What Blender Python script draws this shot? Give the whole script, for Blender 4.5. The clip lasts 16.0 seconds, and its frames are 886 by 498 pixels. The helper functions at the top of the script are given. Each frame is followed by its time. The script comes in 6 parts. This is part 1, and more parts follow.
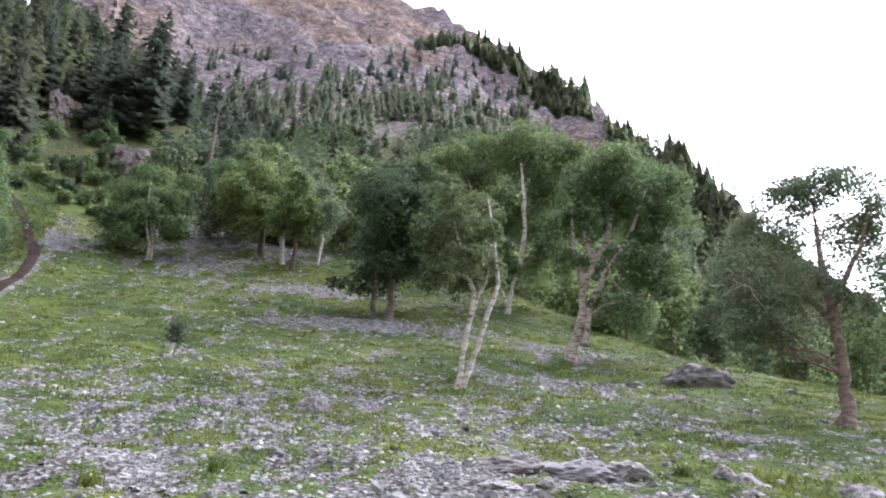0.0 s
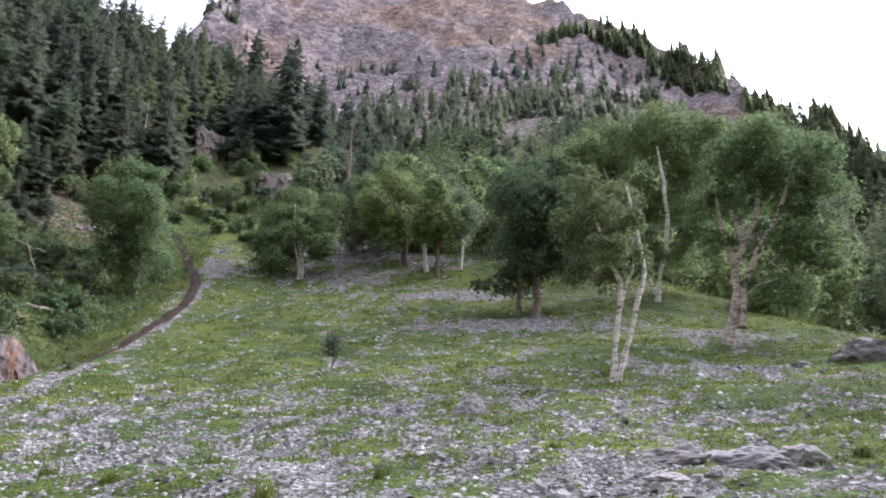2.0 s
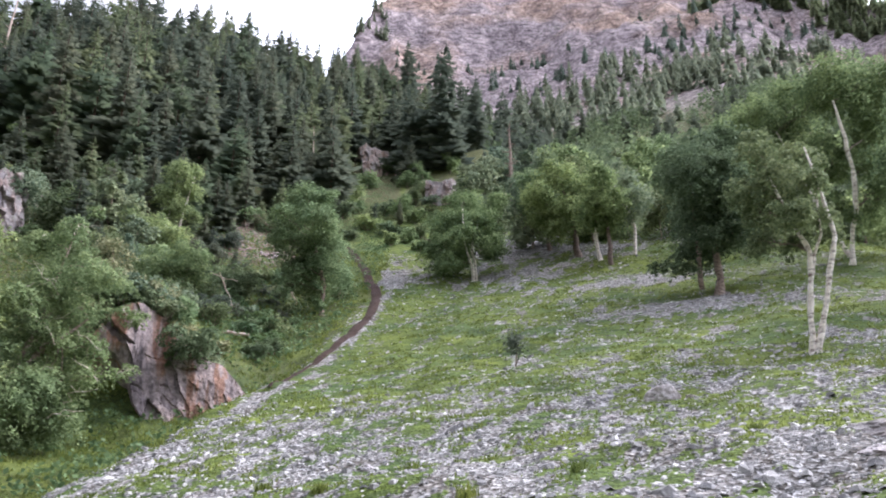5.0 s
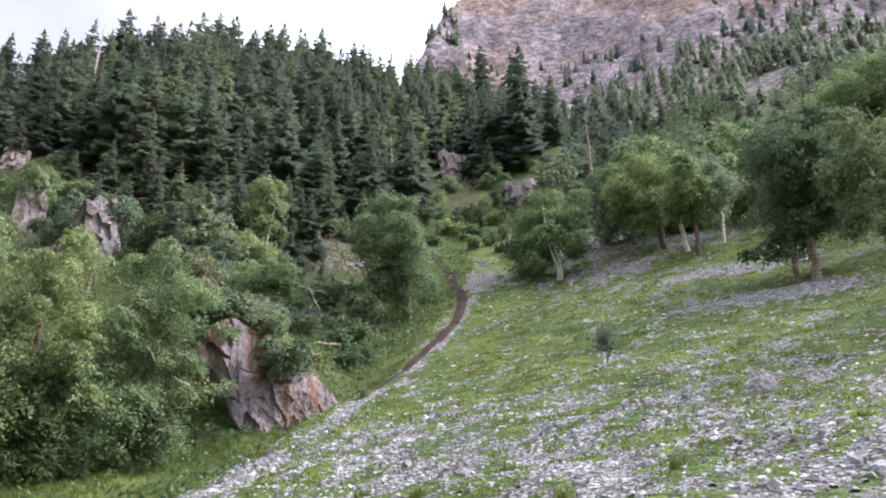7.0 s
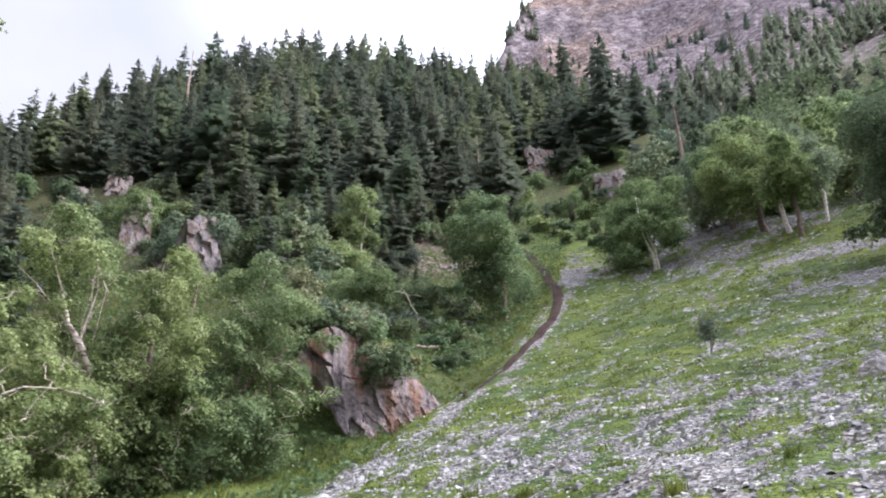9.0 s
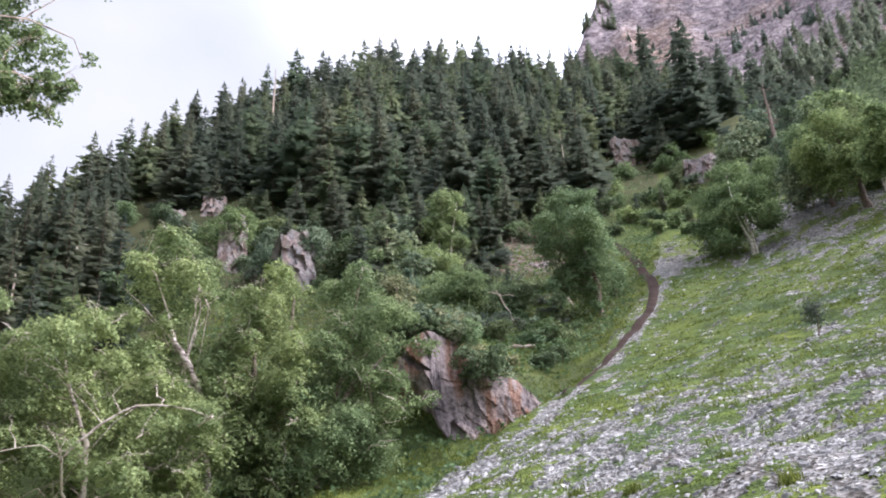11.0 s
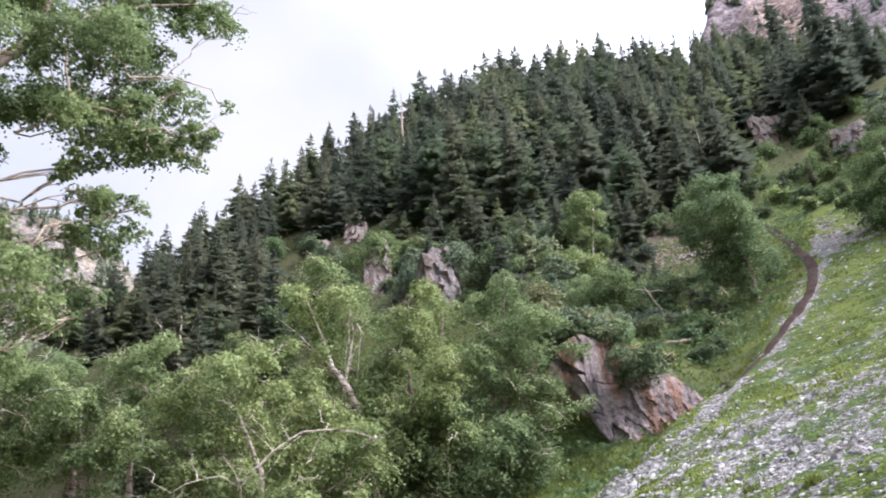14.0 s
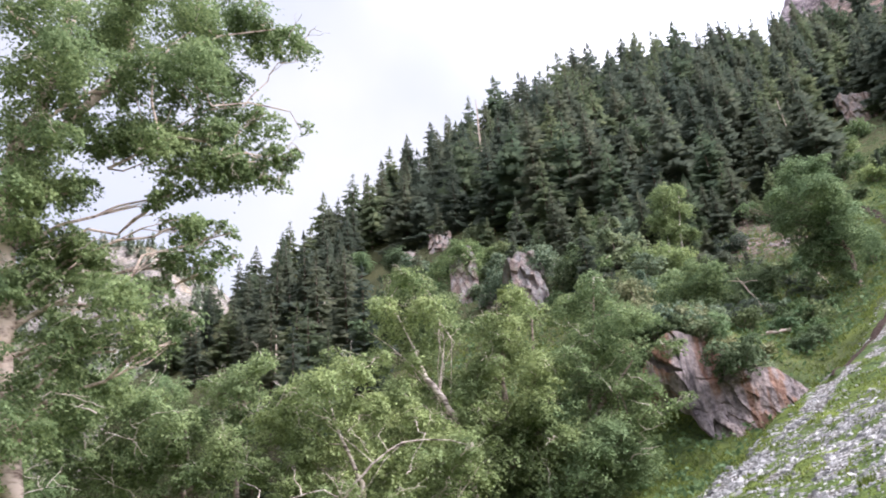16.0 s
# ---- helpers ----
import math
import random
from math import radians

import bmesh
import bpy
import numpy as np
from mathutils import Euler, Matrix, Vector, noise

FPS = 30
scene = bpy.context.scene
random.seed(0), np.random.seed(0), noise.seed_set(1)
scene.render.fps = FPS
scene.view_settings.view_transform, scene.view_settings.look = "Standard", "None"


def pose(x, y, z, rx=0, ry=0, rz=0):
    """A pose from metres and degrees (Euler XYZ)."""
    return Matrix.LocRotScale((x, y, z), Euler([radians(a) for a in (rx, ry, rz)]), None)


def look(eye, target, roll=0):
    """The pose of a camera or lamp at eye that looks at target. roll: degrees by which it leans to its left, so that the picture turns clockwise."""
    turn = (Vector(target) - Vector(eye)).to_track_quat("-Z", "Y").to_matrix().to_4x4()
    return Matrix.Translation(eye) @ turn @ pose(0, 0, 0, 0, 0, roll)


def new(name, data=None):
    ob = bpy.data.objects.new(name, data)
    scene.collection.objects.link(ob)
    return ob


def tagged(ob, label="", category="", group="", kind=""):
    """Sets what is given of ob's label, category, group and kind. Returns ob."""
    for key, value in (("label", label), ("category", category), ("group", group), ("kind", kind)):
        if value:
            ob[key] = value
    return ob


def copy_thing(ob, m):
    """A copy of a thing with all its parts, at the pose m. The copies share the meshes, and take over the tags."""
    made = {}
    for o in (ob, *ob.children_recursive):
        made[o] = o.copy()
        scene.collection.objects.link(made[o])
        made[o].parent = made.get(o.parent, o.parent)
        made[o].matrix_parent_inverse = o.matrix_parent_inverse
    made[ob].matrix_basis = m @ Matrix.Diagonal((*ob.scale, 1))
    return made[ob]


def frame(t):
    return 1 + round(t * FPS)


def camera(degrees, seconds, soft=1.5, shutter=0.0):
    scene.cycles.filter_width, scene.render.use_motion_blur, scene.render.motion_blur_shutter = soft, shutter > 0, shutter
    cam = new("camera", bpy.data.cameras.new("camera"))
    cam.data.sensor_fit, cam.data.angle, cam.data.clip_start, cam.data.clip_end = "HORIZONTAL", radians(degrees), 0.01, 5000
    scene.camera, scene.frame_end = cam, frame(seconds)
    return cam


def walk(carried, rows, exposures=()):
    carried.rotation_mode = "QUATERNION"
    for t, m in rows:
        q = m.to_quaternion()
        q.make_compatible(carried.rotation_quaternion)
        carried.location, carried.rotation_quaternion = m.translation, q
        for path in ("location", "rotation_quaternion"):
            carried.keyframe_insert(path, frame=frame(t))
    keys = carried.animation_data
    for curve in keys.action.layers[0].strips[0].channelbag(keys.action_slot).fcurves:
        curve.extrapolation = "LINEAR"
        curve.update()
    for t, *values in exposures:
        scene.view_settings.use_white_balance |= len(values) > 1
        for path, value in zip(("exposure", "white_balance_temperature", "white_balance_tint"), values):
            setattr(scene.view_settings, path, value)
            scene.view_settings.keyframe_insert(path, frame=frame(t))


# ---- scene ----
# the camera turns on the spot: seconds, bearing to the right, tilt up, lean
cam = camera(52.5, 16.0, soft=1.9, shutter=0.5)
TURN = [
    (0, 0.0, 25.75, 2.68), (0.5, -2.18, 25.78, 2.47), (1, -5.66, 25.58, 2.11), (1.5, -7.98, 25.46, 1.84),
    (2, -9.94, 25.38, 1.57), (2.5, -11.86, 25.31, 1.32), (3, -14.30, 25.22, 1.02), (3.5, -16.37, 25.10, 0.83),
    (4, -18.44, 25.04, 0.67), (4.5, -20.12, 25.02, 0.42), (5, -21.93, 24.98, 0.13), (7.5, -29.22, 25.23, -0.86),
    (8, -30.79, 25.25, -1.01), (8.5, -32.42, 25.24, -1.21), (9, -34.27, 25.27, -1.49), (11.5, -42.22, 25.67, -2.78),
    (12, -43.89, 25.85, -3.06), (12.5, -45.33, 26.01, -3.29), (13, -46.98, 26.20, -3.59), (13.5, -48.59, 26.40, -3.85),
    (14, -50.51, 26.63, -4.19), (14.5, -52.01, 26.81, -4.46), (15, -53.51, 27.01, -4.74), (15.5, -54.90, 27.23, -4.96),
    (16, -56.51, 27.48, -5.24)]


def aim(az, el, roll):
    a, e = radians(az), radians(el)
    way = Vector((math.sin(a) * math.cos(e), math.cos(a) * math.cos(e), math.sin(e)))
    eye = Vector((0, 0, 1.6))
    return look(eye, eye + 10 * way, roll)


walk(cam, [(t, aim(a, e, r)) for t, a, e, r in TURN], exposures=[(0, 0.73, 6040, 18), (1.5, 0.46, 6040, 18), (2.5, 0.76, 6040, 18), (5, 0.90, 6060, 18), (9, 0.83, 6080, 18), (12.5, 0.87, 6120, 18), (16, 0.93, 6190, 18)])

# ---- daylight: bright cloud, the sun veiled behind the mountain's right shoulder ----
SUN_AZ, SUN_EL = 40, 48
world = bpy.data.worlds.new("sky")
scene.world = world
world.use_nodes = True
wn, wl = world.node_tree.nodes, world.node_tree.links
wn.clear()
sky = wn.new("ShaderNodeTexSky")
sky.sky_type, sky.sun_disc = "NISHITA", False
sky.sun_elevation, sky.sun_rotation = radians(SUN_EL), radians(SUN_AZ)
clear = wn.new("ShaderNodeBackground")
clear.inputs["Strength"].default_value = 0.10
wl.new(sky.outputs[0], clear.inputs["Color"])
coord = wn.new("ShaderNodeTexCoord")
cloud_noise = wn.new("ShaderNodeTexNoise")
cloud_noise.inputs["Scale"].default_value, cloud_noise.inputs["Detail"].default_value = 2.2, 5
wl.new(coord.outputs["Generated"], cloud_noise.inputs["Vector"])
cloud_ramp = wn.new("ShaderNodeValToRGB")
cloud_ramp.color_ramp.elements[0].position, cloud_ramp.color_ramp.elements[0].color = 0.36, (0.70, 0.75, 0.88, 1)
cloud_ramp.color_ramp.elements[1].position, cloud_ramp.color_ramp.elements[1].color = 0.64, (0.95, 0.955, 0.985, 1)
wl.new(cloud_noise.outputs["Fac"], cloud_ramp.inputs[0])
cloud = wn.new("ShaderNodeBackground")
# brighter towards the veiled sun
glow_dir = wn.new("ShaderNodeVectorMath")
glow_dir.operation = "DOT_PRODUCT"
glow_dir.inputs[1].default_value = (math.sin(radians(SUN_AZ)) * math.cos(radians(SUN_EL)), math.cos(radians(SUN_AZ)) * math.cos(radians(SUN_EL)), math.sin(radians(SUN_EL)))
wl.new(coord.outputs["Generated"], glow_dir.inputs[0])
glow = wn.new("ShaderNodeMapRange")
glow.interpolation_type = "SMOOTHSTEP"
glow.inputs["From Min"].default_value, glow.inputs["From Max"].default_value = 0.38, 1.0
glow.inputs["To Min"].default_value, glow.inputs["To Max"].default_value = 0.64, 4.6
wl.new(glow_dir.outputs["Value"], glow.inputs["Value"])
wl.new(glow.outputs["Result"], cloud.inputs["Strength"])
wl.new(cloud_ramp.outputs[0], cloud.inputs["Color"])
veil = wn.new("ShaderNodeMixShader")
veil.inputs[0].default_value = 0.85
wl.new(clear.outputs[0], veil.inputs[1])
wl.new(cloud.outputs[0], veil.inputs[2])
wout = wn.new("ShaderNodeOutputWorld")
wl.new(veil.outputs[0], wout.inputs[0])

sun = new("sun", bpy.data.lights.new("sun", "SUN"))
sun.data.energy, sun.data.angle, sun.data.color = 2.7, radians(11), (1.0, 0.96, 0.9)
_a, _e = radians(SUN_AZ), radians(SUN_EL)
sun.matrix_world = look((0, 0, 0), (-math.sin(_a) * math.cos(_e), -math.cos(_a) * math.cos(_e), -math.sin(_e)))



# ---- materials ----
def shader(name):
    m = bpy.data.materials.new(name)
    m.use_nodes = True
    return m, m.node_tree.nodes, m.node_tree.links, m.node_tree.nodes["Principled BSDF"]


def noise_node(nodes, links, scale, detail=4, rough=0.55, vector=None):
    n = nodes.new("ShaderNodeTexNoise")
    n.inputs["Scale"].default_value, n.inputs["Detail"].default_value = scale, detail
    n.inputs["Roughness"].default_value = rough
    if vector:
        links.new(vector, n.inputs["Vector"])
    return n


def ramp_node(nodes, links, fac, stops):
    r = nodes.new("ShaderNodeValToRGB")
    r.color_ramp.elements[0].position, r.color_ramp.elements[0].color = stops[0][0], (*stops[0][1], 1)
    r.color_ramp.elements[1].position, r.color_ramp.elements[1].color = stops[-1][0], (*stops[-1][1], 1)
    for p, c in stops[1:-1]:
        e = r.color_ramp.elements.new(p)
        e.color = (*c, 1)
    links.new(fac, r.inputs[0])
    return r.outputs[0]


def mix_node(nodes, links, fac, a, b, kind="MIX"):
    m = nodes.new("ShaderNodeMix")
    m.data_type, m.blend_type = "RGBA", kind
    if hasattr(fac, "is_linked"):
        links.new(fac, m.inputs[0])
    else:
        m.inputs[0].default_value = fac
    for value, socket in ((a, m.inputs[6]), (b, m.inputs[7])):
        if hasattr(value, "is_linked"):
            links.new(value, socket)
        else:
            socket.default_value = (*value, 1)
    return m.outputs[2]


def bump_node(nodes, links, height, bsdf, strength, distance):
    b = nodes.new("ShaderNodeBump")
    b.inputs["Strength"].default_value, b.inputs["Distance"].default_value = strength, distance
    links.new(height, b.inputs["Height"])
    links.new(b.outputs[0], bsdf.inputs["Normal"])


def leaf_material(name, dark, light, through_light, shine=0.8):
    """Leaves: each one its own shade, lit partly from behind."""
    m, n, l, b = shader(name)
    geo = n.new("ShaderNodeNewGeometry")
    colour = ramp_node(n, l, geo.outputs["Random Per Island"], [(0, dark), (0.55, tuple((p + q) / 2 for p, q in zip(dark, light))), (1, light)])
    pos = noise_node(n, l, 0.55, 2, 0.5, geo.outputs["Position"])
    shade = ramp_node(n, l, pos.outputs["Fac"], [(0.3, (0.75, 0.8, 0.75)), (0.7, (1.2, 1.15, 1.0))])
    info = n.new("ShaderNodeObjectInfo")
    each = ramp_node(n, l, info.outputs["Random"], [(0, (0.80, 0.86, 0.86)), (1, (1.22, 1.15, 1.0))])
    colour = mix_node(n, l, 1.0, colour, shade, "MULTIPLY")
    colour = mix_node(n, l, 1.0, colour, each, "MULTIPLY")
    l.new(colour, b.inputs["Base Color"])
    b.inputs["Roughness"].default_value = shine
    b.inputs["Specular IOR Level"].default_value = 0.05
    t = n.new("ShaderNodeBsdfTranslucent")
    l.new(colour, t.inputs["Color"])
    mix = n.new("ShaderNodeMixShader")
    mix.inputs[0].default_value = through_light
    l.new(b.outputs[0], mix.inputs[1])
    l.new(t.outputs[0], mix.inputs[2])
    l.new(mix.outputs[0], n["Material Output"].inputs[0])
    return m


LEAF_BIRCH = leaf_material("birch_leaf", (0.102, 0.146, 0.076), (0.282, 0.352, 0.200), 0.5)
LEAF_FRESH = leaf_material("fresh_leaf", (0.102, 0.148, 0.068), (0.275, 0.345, 0.188), 0.4)
LEAF_LAWN = leaf_material("lawn_birch_leaf", (0.118, 0.160, 0.084), (0.292, 0.362, 0.205), 0.34)
LEAF_GREY = leaf_material("silvery_leaf", (0.110, 0.150, 0.108), (0.300, 0.350, 0.262), 0.34)
LEAF_CREST = leaf_material("thin_grey_leaf", (0.105, 0.138, 0.098), (0.270, 0.318, 0.232), 0.42)
LEAF_DEEP = leaf_material("deep_leaf", (0.076, 0.105, 0.063), (0.208, 0.255, 0.160), 0.36)
LEAF_YELLOW = leaf_material("yellowing_leaf", (0.127, 0.140, 0.079), (0.350, 0.340, 0.228), 0.25)
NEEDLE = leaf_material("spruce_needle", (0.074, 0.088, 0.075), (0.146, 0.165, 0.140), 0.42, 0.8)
NEEDLE_GREEN = leaf_material("young_spruce_needle", (0.080, 0.102, 0.073), (0.168, 0.200, 0.138), 0.42, 0.8)
# distant spruce and scrub: distance haze put into the colour as a paler grey-green
NEEDLE_FAR_HAZE = leaf_material("hazed_distant_needle", (0.130, 0.163, 0.146), (0.232, 0.272, 0.240), 0.46, 0.95)
# ridge conifers: the spruce needle again, lightened in colour for haze and backlight
NEEDLE_RIDGE_HAZE = leaf_material("hazed_ridge_needle", (0.150, 0.188, 0.140), (0.290, 0.340, 0.248), 0.72, 0.9)
HERB = leaf_material("broad_herb_leaf", (0.075, 0.120, 0.066), (0.185, 0.265, 0.148), 0.25, 0.5)
GRASS = leaf_material("grass_blade", (0.082, 0.110, 0.034), (0.225, 0.262, 0.082), 0.35, 0.6)


def bark_material(name, pale, dark, scale, cut):
    m, n, l, b = shader(name)
    tc = n.new("ShaderNodeTexCoord")
    mp = n.new("ShaderNodeMapping")
    mp.inputs["Scale"].default_value = (scale, scale, scale * 2.4)
    l.new(tc.outputs["Object"], mp.inputs["Vector"])
    a = noise_node(n, l, 1.0, 5, 0.65, mp.outputs[0])
    c = noise_node(n, l, 0.35, 2, 0.5, mp.outputs[0])
    base = ramp_node(n, l, a.outputs["Fac"], [(cut - 0.1, dark), (cut, tuple(0.6 * p + 0.4 * q for p, q in zip(pale, dark))), (cut + 0.08, pale)])
    tint = ramp_node(n, l, c.outputs["Fac"], [(0.35, (0.84, 0.78, 0.73)), (0.65, (1.05, 1.0, 0.98))])
    l.new(mix_node(n, l, 1.0, base, tint, "MULTIPLY"), b.inputs["Base Color"])
    b.inputs["Roughness"].default_value = 0.85
    b.inputs["Specular IOR Level"].default_value = 0.15
    bump_node(n, l, a.outputs["Fac"], b, 0.6, 0.03)
    return m


BARK_WHITE = bark_material("white_birch_bark", (0.88, 0.84, 0.80), (0.16, 0.11, 0.095), 6.0, 0.45)
BARK_OLD = bark_material("old_birch_bark", (0.66, 0.58, 0.52), (0.11, 0.085, 0.075), 4.0, 0.47)
BARK_BROWN = bark_material("peeling_brown_bark", (0.36, 0.29, 0.25), (0.10, 0.075, 0.065), 5.0, 0.5)
BARK_OLD_BROWN = bark_material("reddish_brown_bark", (0.38, 0.30, 0.26), (0.17, 0.125, 0.105), 5.0, 0.5)
BARK_PEEL = bark_material("peeling_tan_bark", (0.64, 0.53, 0.45), (0.17, 0.12, 0.10), 4.5, 0.46)
BARK_DARK = bark_material("dark_birch_bark", (0.20, 0.16, 0.135), (0.07, 0.05, 0.045), 5.0, 0.5)
TWIG = bark_material("pale_twig_bark", (0.62, 0.56, 0.50), (0.32, 0.27, 0.23), 6.0, 0.42)
BARK_SPRUCE = bark_material("spruce_bark", (0.20, 0.155, 0.13), (0.06, 0.045, 0.04), 6.0, 0.5)
DEADWOOD = bark_material("bleached_deadwood", (0.52, 0.44, 0.38), (0.25, 0.17, 0.13), 4.0, 0.42)


def stone_material(name, low, mid, high, scale, crack=0.5, stain=(1, 1, 1), lichen=0.0, streak=1, vary=1.0):
    m, n, l, b = shader(name)
    geo = n.new("ShaderNodeNewGeometry")
    info = n.new("ShaderNodeObjectInfo")
    a = noise_node(n, l, scale, 8, 0.66, geo.outputs["Position"])
    tall = n.new("ShaderNodeMapping")
    tall.inputs["Scale"].default_value = (1, 1, streak)
    l.new(geo.outputs["Position"], tall.inputs["Vector"])
    c = noise_node(n, l, scale * (0.22 if streak == 1 else 0.6), 3, 0.6, tall.outputs[0])
    base = ramp_node(n, l, a.outputs["Fac"], [(0.28, low), (0.5, mid), (0.72, high)])
    tint = ramp_node(n, l, c.outputs["Fac"], [(0.38, (1, 1, 1)), (0.62, stain)])
    island = ramp_node(n, l, geo.outputs["Random Per Island"], [(0, (0.48, 0.48, 0.49)), (0.6, (1.0, 0.99, 0.98)), (1, (1.65, 1.63, 1.6))])
    each = ramp_node(n, l, info.outputs["Random"], [(0, (0.85, 0.85, 0.87)), (1, (1.12, 1.1, 1.08))])
    base = mix_node(n, l, 1.0, base, tint, "MULTIPLY")
    base = mix_node(n, l, vary, base, island, "MULTIPLY")
    base = mix_node(n, l, 1.0, base, each, "MULTIPLY")
    if lichen:
        k = noise_node(n, l, scale * 0.8, 6, 0.7, geo.outputs["Position"])
        spot_mask = ramp_node(n, l, k.outputs["Fac"], [(0.56, (0, 0, 0)), (0.64, (lichen, lichen, lichen))])
        base = mix_node(n, l, spot_mask, base, (0.13, 0.16, 0.08))
    l.new(base, b.inputs["Base Color"])
    b.inputs["Roughness"].default_value = 0.9
    b.inputs["Specular IOR Level"].default_value = 0.12
    v = n.new("ShaderNodeTexVoronoi")
    v.feature = "DISTANCE_TO_EDGE"
    v.inputs["Scale"].default_value = scale * 0.7
    l.new(geo.outputs["Position"], v.inputs["Vector"])
    add = n.new("ShaderNodeMath")
    add.operation = "MULTIPLY_ADD"
    l.new(v.outputs["Distance"], add.inputs[0])
    add.inputs[1].default_value = crack
    l.new(a.outputs["Fac"], add.inputs[2])
    bump_node(n, l, add.outputs[0], b, 0.7, 0.35 / scale)
    return m


STONE = stone_material("grey_scree_stone", (0.14, 0.137, 0.134), (0.27, 0.267, 0.262), (0.44, 0.435, 0.425), 7, 0.3)
BOULDER = stone_material("grey_boulder_stone", (0.21, 0.196, 0.195), (0.385, 0.362, 0.358), (0.56, 0.532, 0.518), 7, 1.1, (0.82, 0.78, 0.79), 0.3, vary=0.1)
BOULDER_DARK = stone_material("weathered_dark_stone", (0.12, 0.113, 0.112), (0.235, 0.22, 0.215), (0.36, 0.335, 0.33), 3.5, 1.0, (0.85, 0.8, 0.78), 0.35, vary=0.1)
CLIFF = stone_material("pink_grey_cliff_stone", (0.14, 0.128, 0.128), (0.27, 0.248, 0.242), (0.42, 0.392, 0.38), 2.2, 0.8, (1.0, 0.80, 0.70), 0.45, 0.2, vary=0.1)


def ground_material():
    """Turf, scree, forest litter and mountain rock, told apart by what grows there."""
    m, n, l, b = shader("mountain_ground")
    geo = n.new("ShaderNodeNewGeometry")
    turf = n.new("ShaderNodeAttribute")
    turf.attribute_name = "turf"
    rock = n.new("ShaderNodeAttribute")
    rock.attribute_name = "rock"
    wood = n.new("ShaderNodeAttribute")
    wood.attribute_name = "litter"
    pos = geo.outputs["Position"]
    fine, mid, broad = noise_node(n, l, 9, 6, 0.65, pos), noise_node(n, l, 1.6, 5, 0.6, pos), noise_node(n, l, 0.3, 3, 0.5, pos)
    green = ramp_node(n, l, fine.outputs["Fac"], [(0.25, (0.042, 0.056, 0.021)), (0.5, (0.084, 0.112, 0.037)), (0.75, (0.144, 0.180, 0.061))])
    warm = ramp_node(n, l, broad.outputs["Fac"], [(0.35, (0.70, 0.80, 0.90)), (0.65, (1.22, 1.15, 0.88))])
    green = mix_node(n, l, 1.0, green, warm, "MULTIPLY")
    steps = n.new("ShaderNodeMapping")
    steps.inputs["Scale"].default_value = (0.9, 2.6, 2.6)
    l.new(pos, steps.inputs["Vector"])
    tussock = noise_node(n, l, 1.3, 7, 0.78, steps.outputs[0])
    mottle = ramp_node(n, l, tussock.outputs["Fac"], [(0.36, (0.34, 0.36, 0.40)), (0.5, (0.95, 0.95, 0.92)), (0.62, (1.44, 1.38, 1.0))])
    green = mix_node(n, l, 1.0, green, mottle, "MULTIPLY")
    v = n.new("ShaderNodeTexVoronoi")
    v.inputs["Scale"].default_value = 17
    v.inputs["Randomness"].default_value = 1.0
    l.new(pos, v.inputs["Vector"])
    sep = n.new("ShaderNodeSeparateColor")
    l.new(v.outputs["Color"], sep.inputs[0])
    gravel = ramp_node(n, l, sep.outputs[0], [(0, (0.045, 0.040, 0.034)), (0.5, (0.145, 0.137, 0.131)), (0.85, (0.29, 0.282, 0.28)), (1, (0.50, 0.49, 0.49))])
    soil = ramp_node(n, l, mid.outputs["Fac"], [(0.4, (0.8, 0.76, 0.70)), (0.6, (1.04, 1.04, 1.03))])
    gravel = mix_node(n, l, 1.0, gravel, soil, "MULTIPLY")
    edge = n.new("ShaderNodeMath")
    edge.operation = "MULTIPLY_ADD"
    l.new(mid.outputs["Fac"], edge.inputs[0])
    edge.inputs[1].default_value = 1.2
    l.new(turf.outputs["Fac"], edge.inputs[2])
    cover = ramp_node(n, l, edge.outputs[0], [(0.98, (0, 0, 0)), (1.2, (1, 1, 1))])
    near = mix_node(n, l, cover, gravel, green)
    floor = ramp_node(n, l, fine.outputs["Fac"], [(0.3, (0.035, 0.035, 0.018)), (0.55, (0.075, 0.075, 0.035)), (0.75, (0.12, 0.13, 0.05))])
    near = mix_node(n, l, wood.outputs["Fac"], near, floor)
    soil_at = n.new("ShaderNodeAttribute")
    soil_at.attribute_name = "soil"
    red_soil = ramp_node(n, l, mid.outputs["Fac"], [(0.38, (0.075, 0.048, 0.036)), (0.52, (0.165, 0.118, 0.096)), (0.66, (0.30, 0.26, 0.245))])
    near = mix_node(n, l, soil_at.outputs["Fac"], near, red_soil)
    strata = n.new("ShaderNodeMapping")
    strata.inputs["Rotation"].default_value = (0.25, 0.5, 0.2)
    strata.inputs["Scale"].default_value = (0.10, 0.10, 0.10)
    l.new(pos, strata.inputs["Vector"])
    s1, s2 = noise_node(n, l, 1.0, 12, 0.8, strata.outputs[0]), noise_node(n, l, 0.009, 4, 0.55, pos)
    s3 = noise_node(n, l, 0.2, 9, 0.75, pos)
    # mountain rock kept paler and pinker: distance haze worked into both colours
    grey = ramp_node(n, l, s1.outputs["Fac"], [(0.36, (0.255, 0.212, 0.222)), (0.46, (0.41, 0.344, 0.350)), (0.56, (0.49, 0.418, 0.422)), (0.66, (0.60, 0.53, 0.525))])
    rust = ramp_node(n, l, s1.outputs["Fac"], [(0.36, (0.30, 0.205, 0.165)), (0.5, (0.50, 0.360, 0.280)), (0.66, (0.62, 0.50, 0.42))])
    blocks = n.new("ShaderNodeTexVoronoi")
    blocks.inputs["Scale"].default_value = 0.22
    warp = noise_node(n, l, 0.12, 4, 0.6, pos)
    bent = n.new("ShaderNodeVectorMath")
